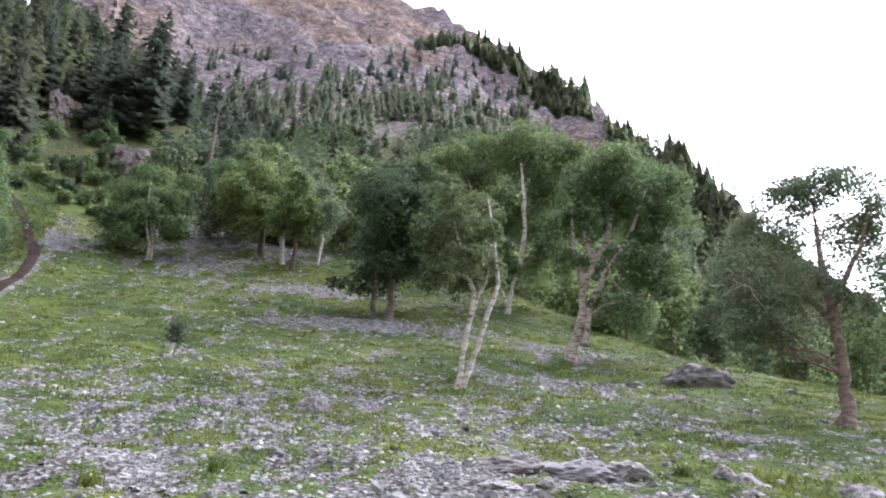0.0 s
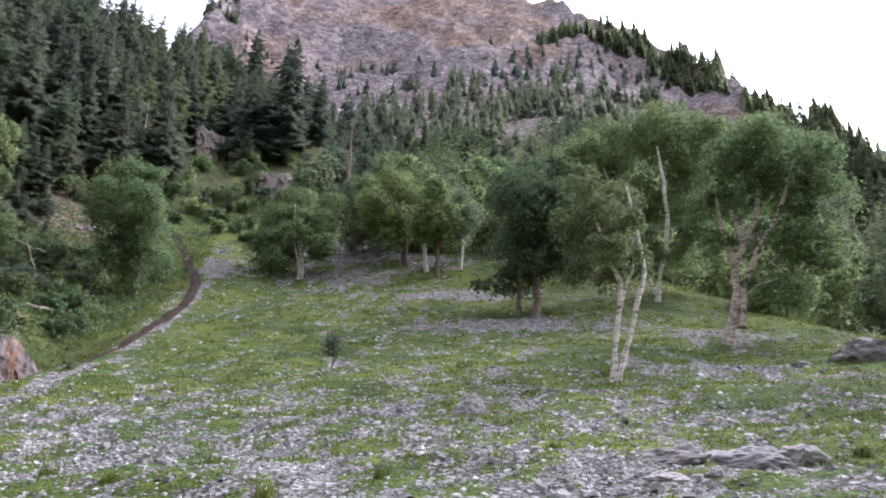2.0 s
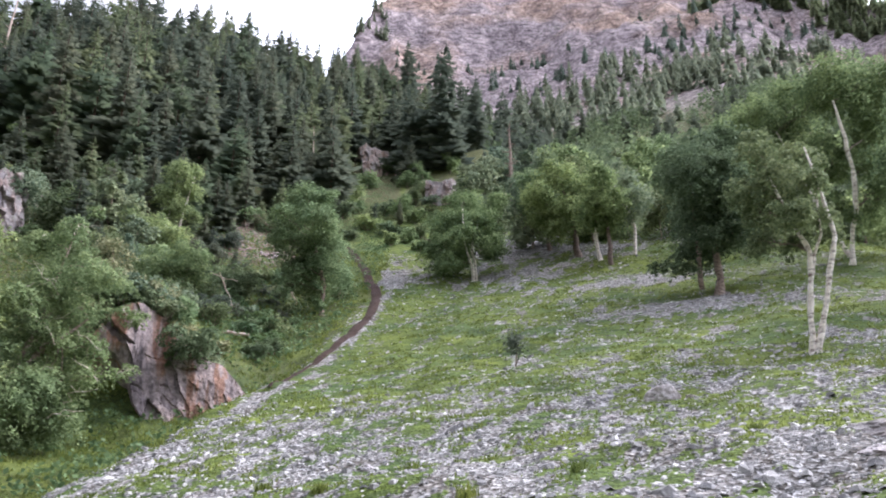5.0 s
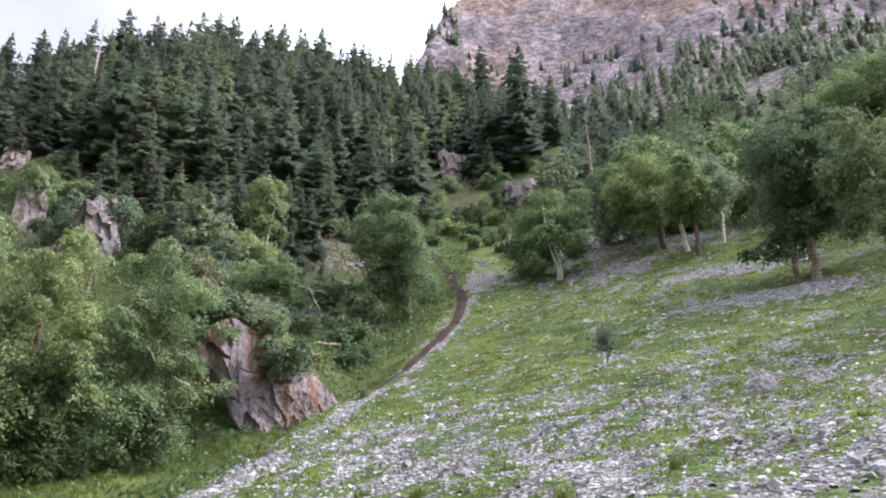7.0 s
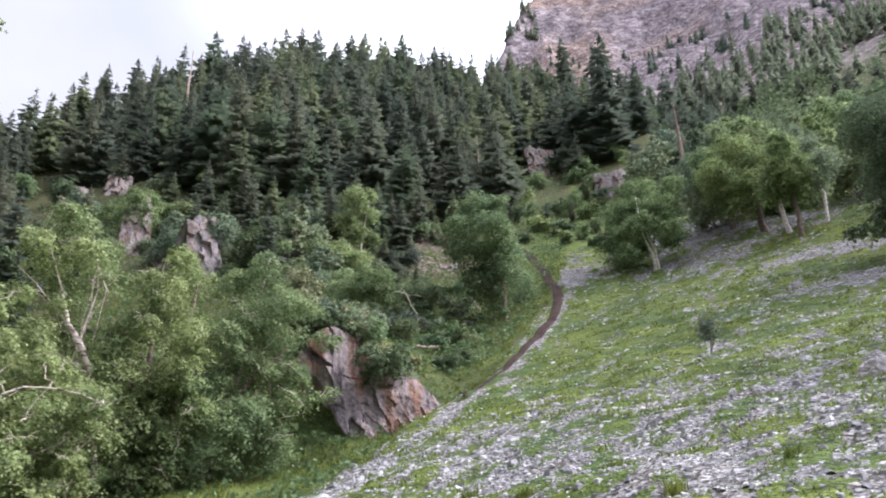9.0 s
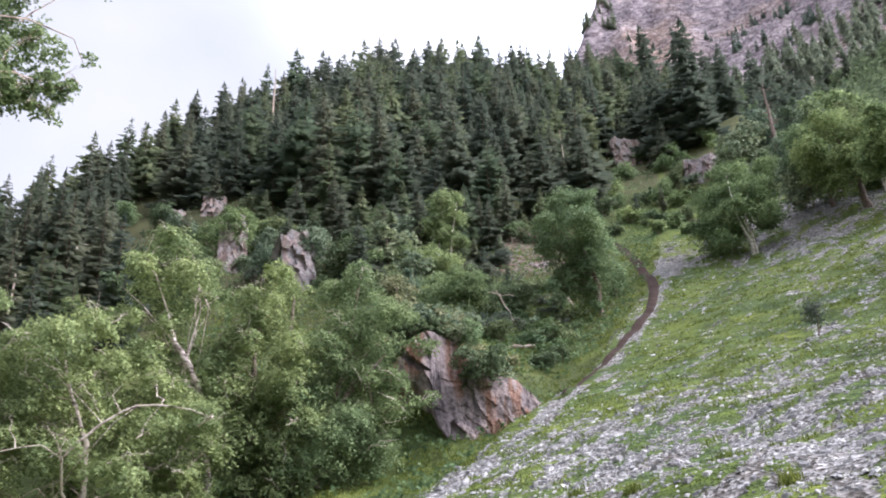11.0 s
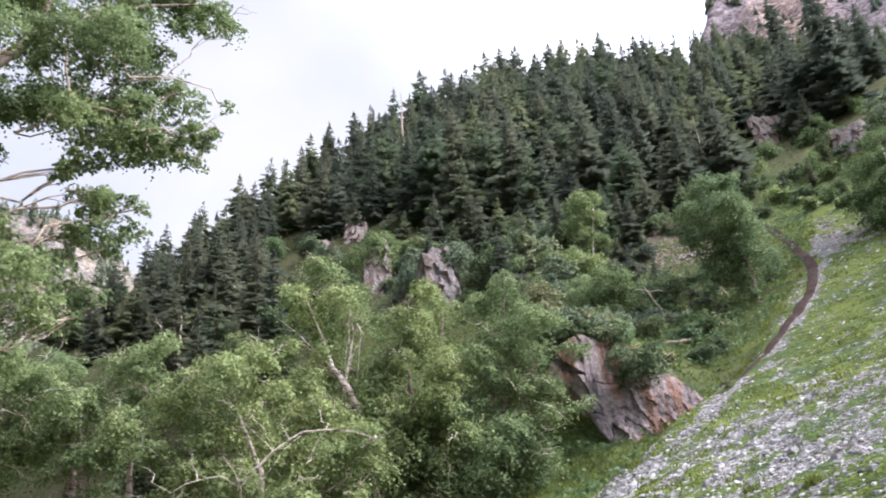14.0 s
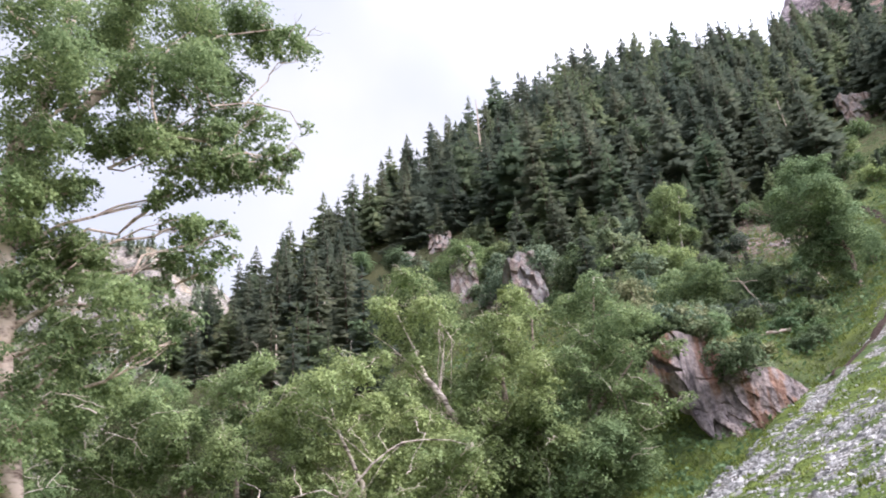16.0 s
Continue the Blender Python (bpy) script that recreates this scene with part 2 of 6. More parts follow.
    bent.operation = "MULTIPLY_ADD"
    bent.inputs[1].default_value = (16, 16, 16)
    l.new(warp.outputs["Color"], bent.inputs[0])
    l.new(pos, bent.inputs[2])
    l.new(bent.outputs[0], blocks.inputs["Vector"])
    sep_b = n.new("ShaderNodeSeparateColor")
    l.new(blocks.outputs["Color"], sep_b.inputs[0])
    broken = ramp_node(n, l, sep_b.outputs[0], [(0, (0.55, 0.54, 0.56)), (0.5, (1.0, 0.99, 1.0)), (1, (1.38, 1.36, 1.33))])
    high = n.new("ShaderNodeMapRange")
    high.inputs["From Min"].default_value, high.inputs["From Max"].default_value = 470, 680
    high.inputs["To Min"].default_value, high.inputs["To Max"].default_value = -0.03, 0.12
    sep_p = n.new("ShaderNodeSeparateXYZ")
    l.new(pos, sep_p.inputs[0])
    l.new(sep_p.outputs["Z"], high.inputs["Value"])
    iron = n.new("ShaderNodeMath")
    l.new(s2.outputs["Fac"], iron.inputs[0])
    l.new(high.outputs["Result"], iron.inputs[1])
    which = ramp_node(n, l, iron.outputs[0], [(0.5, (0, 0, 0)), (0.64, (0.9, 0.9, 0.9))])
    stone = mix_node(n, l, which, grey, rust)
    stone = mix_node(n, l, 0.85, stone, broken, "MULTIPLY")
    chips = n.new("ShaderNodeTexVoronoi")
    chips.inputs["Scale"].default_value = 0.75
    l.new(bent.outputs[0], chips.inputs["Vector"])
    sep_c = n.new("ShaderNodeSeparateColor")
    l.new(chips.outputs["Color"], sep_c.inputs[0])
    speckle = ramp_node(n, l, sep_c.outputs[0], [(0, (0.50, 0.50, 0.52)), (0.4, (1.05, 1.05, 1.05)), (1, (1.4, 1.39, 1.37))])
    stone = mix_node(n, l, 0.8, stone, speckle, "MULTIPLY")
    for size, edge_at in ((0.045, 0.05), (0.16, 0.09)):
        joints = n.new("ShaderNodeTexVoronoi")
        joints.feature = "DISTANCE_TO_EDGE"
        joints.inputs["Scale"].default_value = size
        l.new(bent.outputs[0], joints.inputs["Vector"])
        crack = ramp_node(n, l, joints.outputs["Distance"], [(0.0, (0.42, 0.40, 0.42)), (edge_at, (1.0, 1.0, 1.0))])
        stone = mix_node(n, l, 0.9, stone, crack, "MULTIPLY")
    scrub = ramp_node(n, l, s3.outputs["Fac"], [(0.52, (0, 0, 0)), (0.6, (0.75, 0.75, 0.75))])
    sep_n = n.new("ShaderNodeSeparateXYZ")
    l.new(geo.outputs["Normal"], sep_n.inputs[0])
    flat = ramp_node(n, l, sep_n.outputs["Z"], [(0.45, (0, 0, 0)), (0.75, (1, 1, 1))])
    scrub = mix_node(n, l, 1.0, scrub, flat, "MULTIPLY")
    stone = mix_node(n, l, scrub, stone, (0.07, 0.085, 0.045))
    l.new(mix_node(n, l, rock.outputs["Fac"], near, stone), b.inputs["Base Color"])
    b.inputs["Roughness"].default_value = 0.95
    b.inputs["Specular IOR Level"].default_value = 0.05
    small = n.new("ShaderNodeBump")
    small.inputs["Strength"].default_value, small.inputs["Distance"].default_value = 0.8, 0.03
    l.new(v.outputs["Distance"], small.inputs["Height"])
    large = n.new("ShaderNodeBump")
    large.inputs["Strength"].default_value = 1.0
    far_height = n.new("ShaderNodeMath")
    far_height.operation = "MULTIPLY"
    l.new(s3.outputs["Fac"], far_height.inputs[0])
    l.new(rock.outputs["Fac"], far_height.inputs[1])
    large.inputs["Distance"].default_value = 6.0
    l.new(far_height.outputs[0], large.inputs["Height"])
    l.new(small.outputs[0], large.inputs["Normal"])
    l.new(large.outputs[0], b.inputs["Normal"])
    return m


GROUND = ground_material()
# ---- shape of the land: x to the right, y uphill, z up; the camera stands at the origin ----


def hash01(i, j, k):
    n = (i * 374761393 + j * 668265263 + k * 974711) & 0x7FFFFFFF
    n = ((n ^ (n >> 13)) * 1274126177) & 0x7FFFFFFF
    return ((n ^ (n >> 16)) & 0xFFFF) / 65535.0


def value_noise(x, y, seed=0):
    x, y = np.asarray(x, float), np.asarray(y, float)
    i, j = np.floor(x).astype(np.int64), np.floor(y).astype(np.int64)
    u, v = x - i, y - j
    u, v = u * u * (3 - 2 * u), v * v * (3 - 2 * v)
    a, b = hash01(i, j, seed), hash01(i + 1, j, seed)
    c, d = hash01(i, j + 1, seed), hash01(i + 1, j + 1, seed)
    return (a + (b - a) * u) * (1 - v) + (c + (d - c) * u) * v - 0.5


def fbm(x, y, seed=0, octaves=4):
    total, size = 0.0, 1.0
    for o in range(octaves):
        total = total + size * value_noise(x * 2 ** o + 17.3 * o, y * 2 ** o - 9.1 * o, seed + o)
        size *= 0.5
    return total


def ease(t):
    t = np.clip(t, 0, 1)
    return t * t * (3 - 2 * t)


def soft_max(a, b, k):
    h = np.clip(0.5 + 0.5 * (a - b) / k, 0, 1)
    return b + (a - b) * h + k * h * (1 - h)


def scree_edge(y):
    """The x of the gravel fan's edge, along which the path climbs."""
    return -8.5 - 0.33 * y - 0.0016 * np.maximum(y - 46, 0) ** 2


def meadow(x, y):
    xe, ye = np.clip(x, -75, 60), np.clip(y, -5, 120)
    h = 0.3292 * ye + 0.035 * xe + 0.00209 * ye ** 2 - 0.00236 * xe * ye - 0.00075 * xe ** 2
    # the lawn lies lower than the fan
    h = h - 1.7 * ease((scree_edge(y) - x) / 3.2) * (1 - ease((y - 34) / 16))
    h = h + 1.5 * ease((-x - 12) / 14) * (1 - ease((y - 16) / 22))
    h = h + 0.2 * np.maximum(-x - 15, 0) * (x > -90) * (1 - ease((y - 12) / 14)) * ease((y + 25) / 20)
    # past the crest on the right the ground drops away
    s = 0.9355 * (x - 15.2) + 0.3536 * (y - 29.3)
    return h - 13 * ease((s - 0.5) / 34)


def hill(x, y):
    r = np.hypot(x, y) + 1e-6
    crest = np.minimum(105 / (1 - 0.5 * np.clip(y / r, -1, 0.95)), 195)
    k = np.minimum(1, crest / r)
    over = np.maximum(r - crest, 0)
    u, v = x * k, y * k
    h = -10.97 + 0.527 * v - 0.193 * u - 0.00041 * v * v - 0.00271 * u * v + 0.00089 * u * u - 0.4 * over
    h = h - 0.9 * np.maximum(x + 22, 0) - 1.6 * np.maximum(25 - y, 0)
    return np.maximum(h, -30)


def mountain(x, y):
    r = np.hypot(x, y)
    low = 40 + np.where(y < 80, 1.3, 0.56) * (y - 80) + 0.0004 * np.maximum(y - 77, 0) ** 2 - 0.62 * np.maximum(x - 8, 0)
    side = 0.883 * x + 0.469 * y
    low = low - 0.0012 * np.maximum(x - 60, 0) ** 2 + 1.3 * np.minimum(side + 8, 0) * ease((r - 230) / 200)
    low = np.minimum(low, 560)
    face = 383 + 1.43 * (r - 600)
    east = 662 - 1.1 * x - 0.0055 * np.maximum(x, -100) ** 2 + 42 * ease((75 - x) / 95)
    west = 596 + 4.0 * side
    rock = np.minimum(np.minimum(face, east), np.minimum(west, 900))
    far = 480 * np.exp(-(((x + 900) / 330) ** 2 + ((y - 190) / 300) ** 2))
    return np.maximum(np.maximum(np.where(y > 20, low, -30), np.where(r > 420, rock, -30)), far - 20)


def ground(x, y):
    x, y = np.asarray(x, float), np.asarray(y, float)
    r = np.hypot(x, y)
    near = meadow(x, y)
    h = soft_max(near, hill(x, y), 3.0)
    mt = mountain(x, y)
    h = np.where(y > 55, soft_max(h - 40 * ease((y - 95) / 60) * (x > -40), mt, 4.0), np.maximum(h, np.where(r > 300, mt, -30)))
    # the bench that ends in the rock face
    turn = np.degrees(np.arctan2(x, y))
    h = h + 3.0 * ease((r - 35) / 5) * (1 - ease((r - 43) / 20)) * np.exp(-((turn + 41.5) / 5.5) ** 2)
    rough = np.clip(r / 60, 0, 1) ** 2
    h = h + (0.26 * fbm(x / 2.6, y / 2.2, 3) + 0.17 * value_noise(x / 2.2, y / 0.8, 7)) * ease(r / 6) + rough * 1.2 * fbm(x / 14, y / 14, 11)
    # turf hummocks stand proud of the stones between them
    h = h + (0.11 * value_noise(x / 0.6, y / 1.1, 43) + 0.04 * value_noise(x / 0.25, y / 0.45, 44) + 0.10 * value_noise(x / 1.6, y / 0.9, 48)) * ease((r - 2) / 6) * (1 - ease((r - 70) / 30))
    crag = ease((r - 430) / 200)
    ribs = np.abs(fbm(x / 46 + 0.3 * fbm(x / 120, y / 120, 61), y / 80, 27, 5))
    h = h + crag * (30 * fbm(x / 90, y / 60, 23, 5) - 30 * ribs + 9 + 9 * np.abs(fbm(x / 14, y / 22, 29, 3)))
    return h
# ---- end of the land ----


# ---- mesh helpers ----
def mesh_of(name, verts, faces, smooth=False):
    """A mesh from arrays: verts (n, 3), faces (m, 3) or (m, 4)."""
    verts, faces = np.asarray(verts, np.float32), np.asarray(faces, np.int32)
    me = bpy.data.meshes.new(name)
    k = faces.shape[1]
    me.vertices.add(len(verts))
    me.vertices.foreach_set("co", verts.ravel())
    me.loops.add(faces.size)
    me.loops.foreach_set("vertex_index", faces.ravel())
    me.polygons.add(len(faces))
    me.polygons.foreach_set("loop_start", np.arange(0, faces.size, k, dtype=np.int32))
    me.polygons.foreach_set("loop_total", np.full(len(faces), k, np.int32))
    me.polygons.foreach_set("use_smooth", np.full(len(faces), smooth, bool))
    me.update(calc_edges=True)
    return me


def part(name, me, material, parent=None, label=""):
    me.materials.clear()
    me.materials.append(material)
    ob = new(name, me)
    ob.parent = parent
    return tagged(ob, label)


def thing(name, m, label, category, group="", kind=""):
    ob = new(name)
    ob.empty_display_size = 0.2
    ob.matrix_basis = m
    return tagged(ob, label, category, group, kind)


def spot(az, d):
    a = radians(az)
    x, y = d * math.sin(a), d * math.cos(a)
    return x, y, float(ground(x, y))


def stand(az, d, sink=0.0, turn=0.0, size=1.0):
    """The pose of a thing on the ground, its x axis across the line of sight."""
    x, y, z = spot(az, d)
    return pose(x, y, z - sink, 0, 0, -az + turn) @ Matrix.Scale(size, 4)


def tubes(paths, sides=6):
    """Tapered round limbs: each path a list of (point, radius)."""
    verts, faces = [], []
    ring = np.linspace(0, 2 * np.pi, sides, endpoint=False)
    for path in paths:
        pts = np.array([p for p, r in path], float)
        rad = np.array([r for p, r in path], float)
        tang = np.gradient(pts, axis=0)
        tang /= np.linalg.norm(tang, axis=1)[:, None] + 1e-9
        ref = np.array([0.0, 1.0, 0.0]) if abs(tang[0, 1]) < 0.9 else np.array([1.0, 0.0, 0.0])
        base = len(verts) and sum(len(v) for v in verts)
        u = np.cross(tang, ref)
        u /= np.linalg.norm(u, axis=1)[:, None] + 1e-9
        w = np.cross(tang, u)
        vv = pts[:, None] + rad[:, None, None] * (np.cos(ring)[None, :, None] * u[:, None] + np.sin(ring)[None, :, None] * w[:, None])
        verts.append(vv.reshape(-1, 3))
        i = np.arange(len(pts) - 1)[:, None] * sides
        j = np.arange(sides)[None]
        k = (j + 1) % sides
        faces.append((base + np.stack([i + j, i + k, i + sides + k, i + sides + j], -1)).reshape(-1, 4))
    return np.concatenate(verts), np.concatenate(faces)


def wobble(a, b, steps, amount, rng, sag=0.0):
    """A crooked line from a to b."""
    a, b = np.array(a, float), np.array(b, float)
    t = np.linspace(0, 1, steps)[:, None]
    off = rng.normal(0, amount, (steps, 3)) * np.sin(np.pi * t) * np.linalg.norm(b - a)
    line = a + (b - a) * t + off
    line[:, 2] += sag * np.linalg.norm(b - a) * np.sin(np.pi * t[:, 0])
    return line


def leaf_quads(centres, size, rng, out=None, up=0.35, stretch=1.5):
    """One pointed leaf per centre, facing outwards from its clump more often than not."""
    n = len(centres)
    nrm = rng.normal(0, 0.75, (n, 3))
    if out is not None:
        nrm = nrm + 0.9 * out
    nrm[:, 2] += up
    if out is not None:
        nrm *= np.where((nrm * out).sum(1) < 0, -1.0, 1.0)[:, None]
    nrm /= np.linalg.norm(nrm, axis=1)[:, None] + 1e-9
    u = np.cross(nrm, rng.normal(0, 1, (n, 3)))
    u /= np.linalg.norm(u, axis=1)[:, None] + 1e-9
    w = np.cross(nrm, u)
    s = size * rng.uniform(0.6, 1.25, (n, 1))
    v = np.stack([centres - u * s * stretch * 0.5, centres - w * s * 0.5, centres + u * s * stretch * 0.5, centres + w * s * 0.5], 1)
    return v.reshape(-1, 3), np.arange(4 * n).reshape(n, 4)


def foliage(lobes, size, dense, rng, flat=0.75, loose=1.0):
    """Leaves in drooping sprays round the lobes (x, y, z, r); returns the leaf mesh and the spray centres."""
    pts, outs, tips = [], [], []
    for x, y, z, r in lobes:
        n = int(dense * math.pi * r * r / (0.75 * size * size))
        r = r * 1.08
        k = max(12, int(34 * (r / 0.8) ** 0.8 * rng.uniform(0.85, 1.15)))
        d = rng.normal(0, 1, (k, 3))
        d[:, 2] += 0.3
        d /= np.linalg.norm(d, axis=1)[:, None]
        c = np.array([x, y, z]) + d * np.array([1, 1, flat]) * r * rng.uniform(0.45, 1.08, (k, 1)) * (0.7 + 0.3 * loose)
        tips.append(c)
        share = rng.dirichlet(np.full(k, 2.5))
        for i in range(k):
            m_ = max(4, int(n * share[i]))
            rc = r * rng.uniform(0.22, 0.46) * (0.6 + 0.4 * loose)
            up = np.array([0.55 * d[i, 0], 0.55 * d[i, 1], 0.9]) + rng.normal(0, 0.18, 3)
            up /= np.linalg.norm(up)
            e1 = np.cross(up, np.cross(d[i], up) + 1e-6)
            e1 /= np.linalg.norm(e1) + 1e-9
            e2 = np.cross(up, e1)
            a = rng.uniform(0, 2 * np.pi, m_)
            f = np.sqrt(rng.random(m_)) * np.where(rng.random(m_) < 0.16, 1.6, 1.0)
            ca, sa = (1.25 * f * np.cos(a))[:, None], (0.9 * f * np.sin(a))[:, None]
            lift = (-0.5 * f * f + rng.normal(0, 0.17, m_))[:, None]
            pts.append(c[i] + rc * (e1 * ca + e2 * sa + up * lift))
            outs.append(0.75 * up + 0.6 * (e1 * ca + e2 * sa) + 0.25 * d[i])
    pts, outs = np.concatenate(pts), np.concatenate(outs)
    verts, faces = leaf_quads(pts, size, rng, outs)
    me = mesh_of("crown", verts, faces, True)
    # the leaves of a spray are curved and shade as one soft mass
    own = np.cross(verts[1::4] - verts[0::4], verts[2::4] - verts[1::4])
    own /= np.linalg.norm(own, axis=1)[:, None] + 1e-12
    soft = outs / (np.linalg.norm(outs, axis=1)[:, None] + 1e-9)
    soft = 0.55 * soft + 0.45 * own
    soft /= np.linalg.norm(soft, axis=1)[:, None] + 1e-9
    me.normals_split_custom_set_from_vertices(np.repeat(soft, 4, axis=0))
    return me, np.concatenate(tips)


def tree(name, label, m, stems, lobes, leaf, bark, seed, size, dense, group="", category="birch tree", front=-0.25, deep=1.0, extra=0, sprays=0, skirt=0.0, loose=1.0):
    """A broad-leaved tree. stems: (x, y, z, radius) from the foot up; lobes: (x, z, r), the rounded masses of its crown."""
    rng = np.random.default_rng(seed)
    root = thing(name, m, label, category, group)
    lines = []
    for stem in stems:
        p = np.array(stem, float)
        if not lines:
            p[0, 2] -= 0.3
        t = np.linspace(0, len(p) - 1, 4 * (len(p) - 1) + 1)
        line = np.stack([np.interp(t, np.arange(len(p)), p[:, c]) for c in range(4)], 1)
        line[1:-1, :2] += rng.normal(0, 0.22, (len(line) - 2, 2)) * line[1:-1, 3:]
        line[1:-1, 3] *= rng.uniform(0.85, 1.15, len(line) - 2)
        if not lines:
            line[0, 3] *= 1.5
            line[1, 3] *= 1.15
        lines.append(line)
        part("trunk" if len(lines) == 1 else "stem", mesh_of("trunk", *tubes([[(q[:3], q[3]) for q in line]], 9), True), bark, root)
    nodes_ = np.concatenate(lines)
    if skirt:
        x0, x1 = min(q[0] for q in lobes), max(q[0] for q in lobes)
        lobes = lobes + [(rng.uniform(x0, x1), z, skirt * rng.uniform(0.8, 1.15)) for z in (0.6, 0.8, 1.1, 1.4, 1.7, 2.0, 2.4)]
    lobes = lobes + [(x + r * rng.normal(0, 0.9), z + r * rng.normal(0, 0.7), r * rng.uniform(0.35, 0.6)) for x, z, r in lobes for _ in range(extra)]
    wide = deep * max(r for _, _, r in lobes)
    full = []
    for x, z, r in lobes:
        y = rng.normal(front, 0.6) * wide * min(1.0, 1.5 * r / wide)
        full.append((x, y, max(z + 0.48 * y, 0.3 * r), r))
        back = y + rng.choice([-1, 1]) * min(wide, 1.5 * r) * 1.1
        full.append((x * 0.9, back, max(z + 0.48 * back, 0.3 * r), r * 0.9))
    crown, tips = foliage(full, size, dense, rng, 0.75, loose)
    part("crown", crown, leaf, root)
    twigs = []
    top = nodes_[:, 2].max()
    for i, (x, y, z, r) in enumerate(full[::2 * (1 + extra)]):
        c = np.array([x, y, z])
        below = nodes_[(nodes_[:, 2] < z) & (nodes_[:, 2] > 0.2 * top)]
        if not len(below):
            below = nodes_[-3:]
        flat_d = np.hypot(below[:, 0] - x, below[:, 1] - y)
        cost = np.linalg.norm(below[:, :3] - c, axis=1) + 1.6 * np.maximum(below[:, 2] - z + 0.6 * flat_d, 0)
        a = below[np.argmin(cost)]
        line = wobble(a[:3], c, 7, 0.05, rng, 0.05)
        rad = min(0.25 * a[3] + 0.008, 0.036)
        part("limb", mesh_of("limb", *tubes([[(p, rad * (1 - 0.75 * k / 6) + 0.004) for k, p in enumerate(line)]], 6), True), BARK_DARK if bark is BARK_WHITE else bark, root)
        near = tips[np.argsort(np.linalg.norm(tips - c, axis=1))[:5]]
        for tip in near:
            twig = wobble(line[rng.integers(3, 7)], tip, 4, 0.07, rng)
            twigs.append([(p, 0.3 * rad * (1 - 0.7 * k / 3) + 0.003) for k, p in enumerate(twig)])
    tagged(part("twig_growth", mesh_of("twigs", *tubes(twigs, 4), True), BARK_DARK if bark is BARK_WHITE else bark, root), kind="stuff")
    if sprays:
        bare = []
        for _ in range(sprays):
            x, y, z, r = full[int(rng.integers(0, len(full)))]
            way = np.array([rng.normal(0, 1.0), rng.uniform(-1.0, 0.2), rng.normal(0.2, 0.6)])
            a = np.array([x, y - 0.6 * r, z]) - 0.3 * r * way
            b = np.array([x, y, z]) + r * np.array([1.1, 1.3, 1.0]) * way / max(np.linalg.norm(way), 0.8) + np.array([0, -1.0 * r, 0])
            line = wobble(a, b, 8, 0.05, rng, 0.10)
            thick = 0.024 * rng.uniform(0.5, 1.2) * max(r, 0.4) ** 0.5
            bare.append([(p, thick * (1 - 0.75 * k / 7)) for k, p in enumerate(line)])
            for _ in range(2):
                k = int(rng.integers(2, 6))
                side = wobble(line[k], line[k] + rng.normal(0, 0.35, 3) * r + 0.3 * (b - a), 5, 0.06, rng, 0.05)
                bare.append([(p, 0.5 * thick * (1 - 0.7 * q / 4)) for q, p in enumerate(side)])
        tagged(part("bare_twig_growth", mesh_of("bare_twig_growth", *tubes(bare, 4), True), TWIG, root, "pale leafless twigs"), kind="stuff")
    return root


def grown(height, width, seed, low=0.3, lean=0.0, r=0.13):
    """Stem and crown lobes of an ordinary tree of that height and width."""
    rng = np.random.default_rng(seed)
    x1 = lean * height + rng.normal(0, 0.04) * height
    stems = [[(0, 0, 0, r), (x1 * 0.3, 0, height * 0.32, r * 0.75), (x1 * 0.7, 0.1, height * 0.65, r * 0.45), (x1, 0, height * 0.92, r * 0.12)]]
    lobes = []
    n = 8
    for k in range(n):
        t = (k + 0.5) / n
        z = height * (low + (0.9 - low) * t)
        reach = width * 0.5 * (math.sin(math.pi * min(0.2 + 0.72 * t, 1)) ** 0.7)
        lobes.append((lean * z + (1 if k % 2 else -1) * reach * rng.uniform(0.2, 0.65), z, max(reach * rng.uniform(0.45, 0.65), 0.12 * width)))
    return stems, lobes


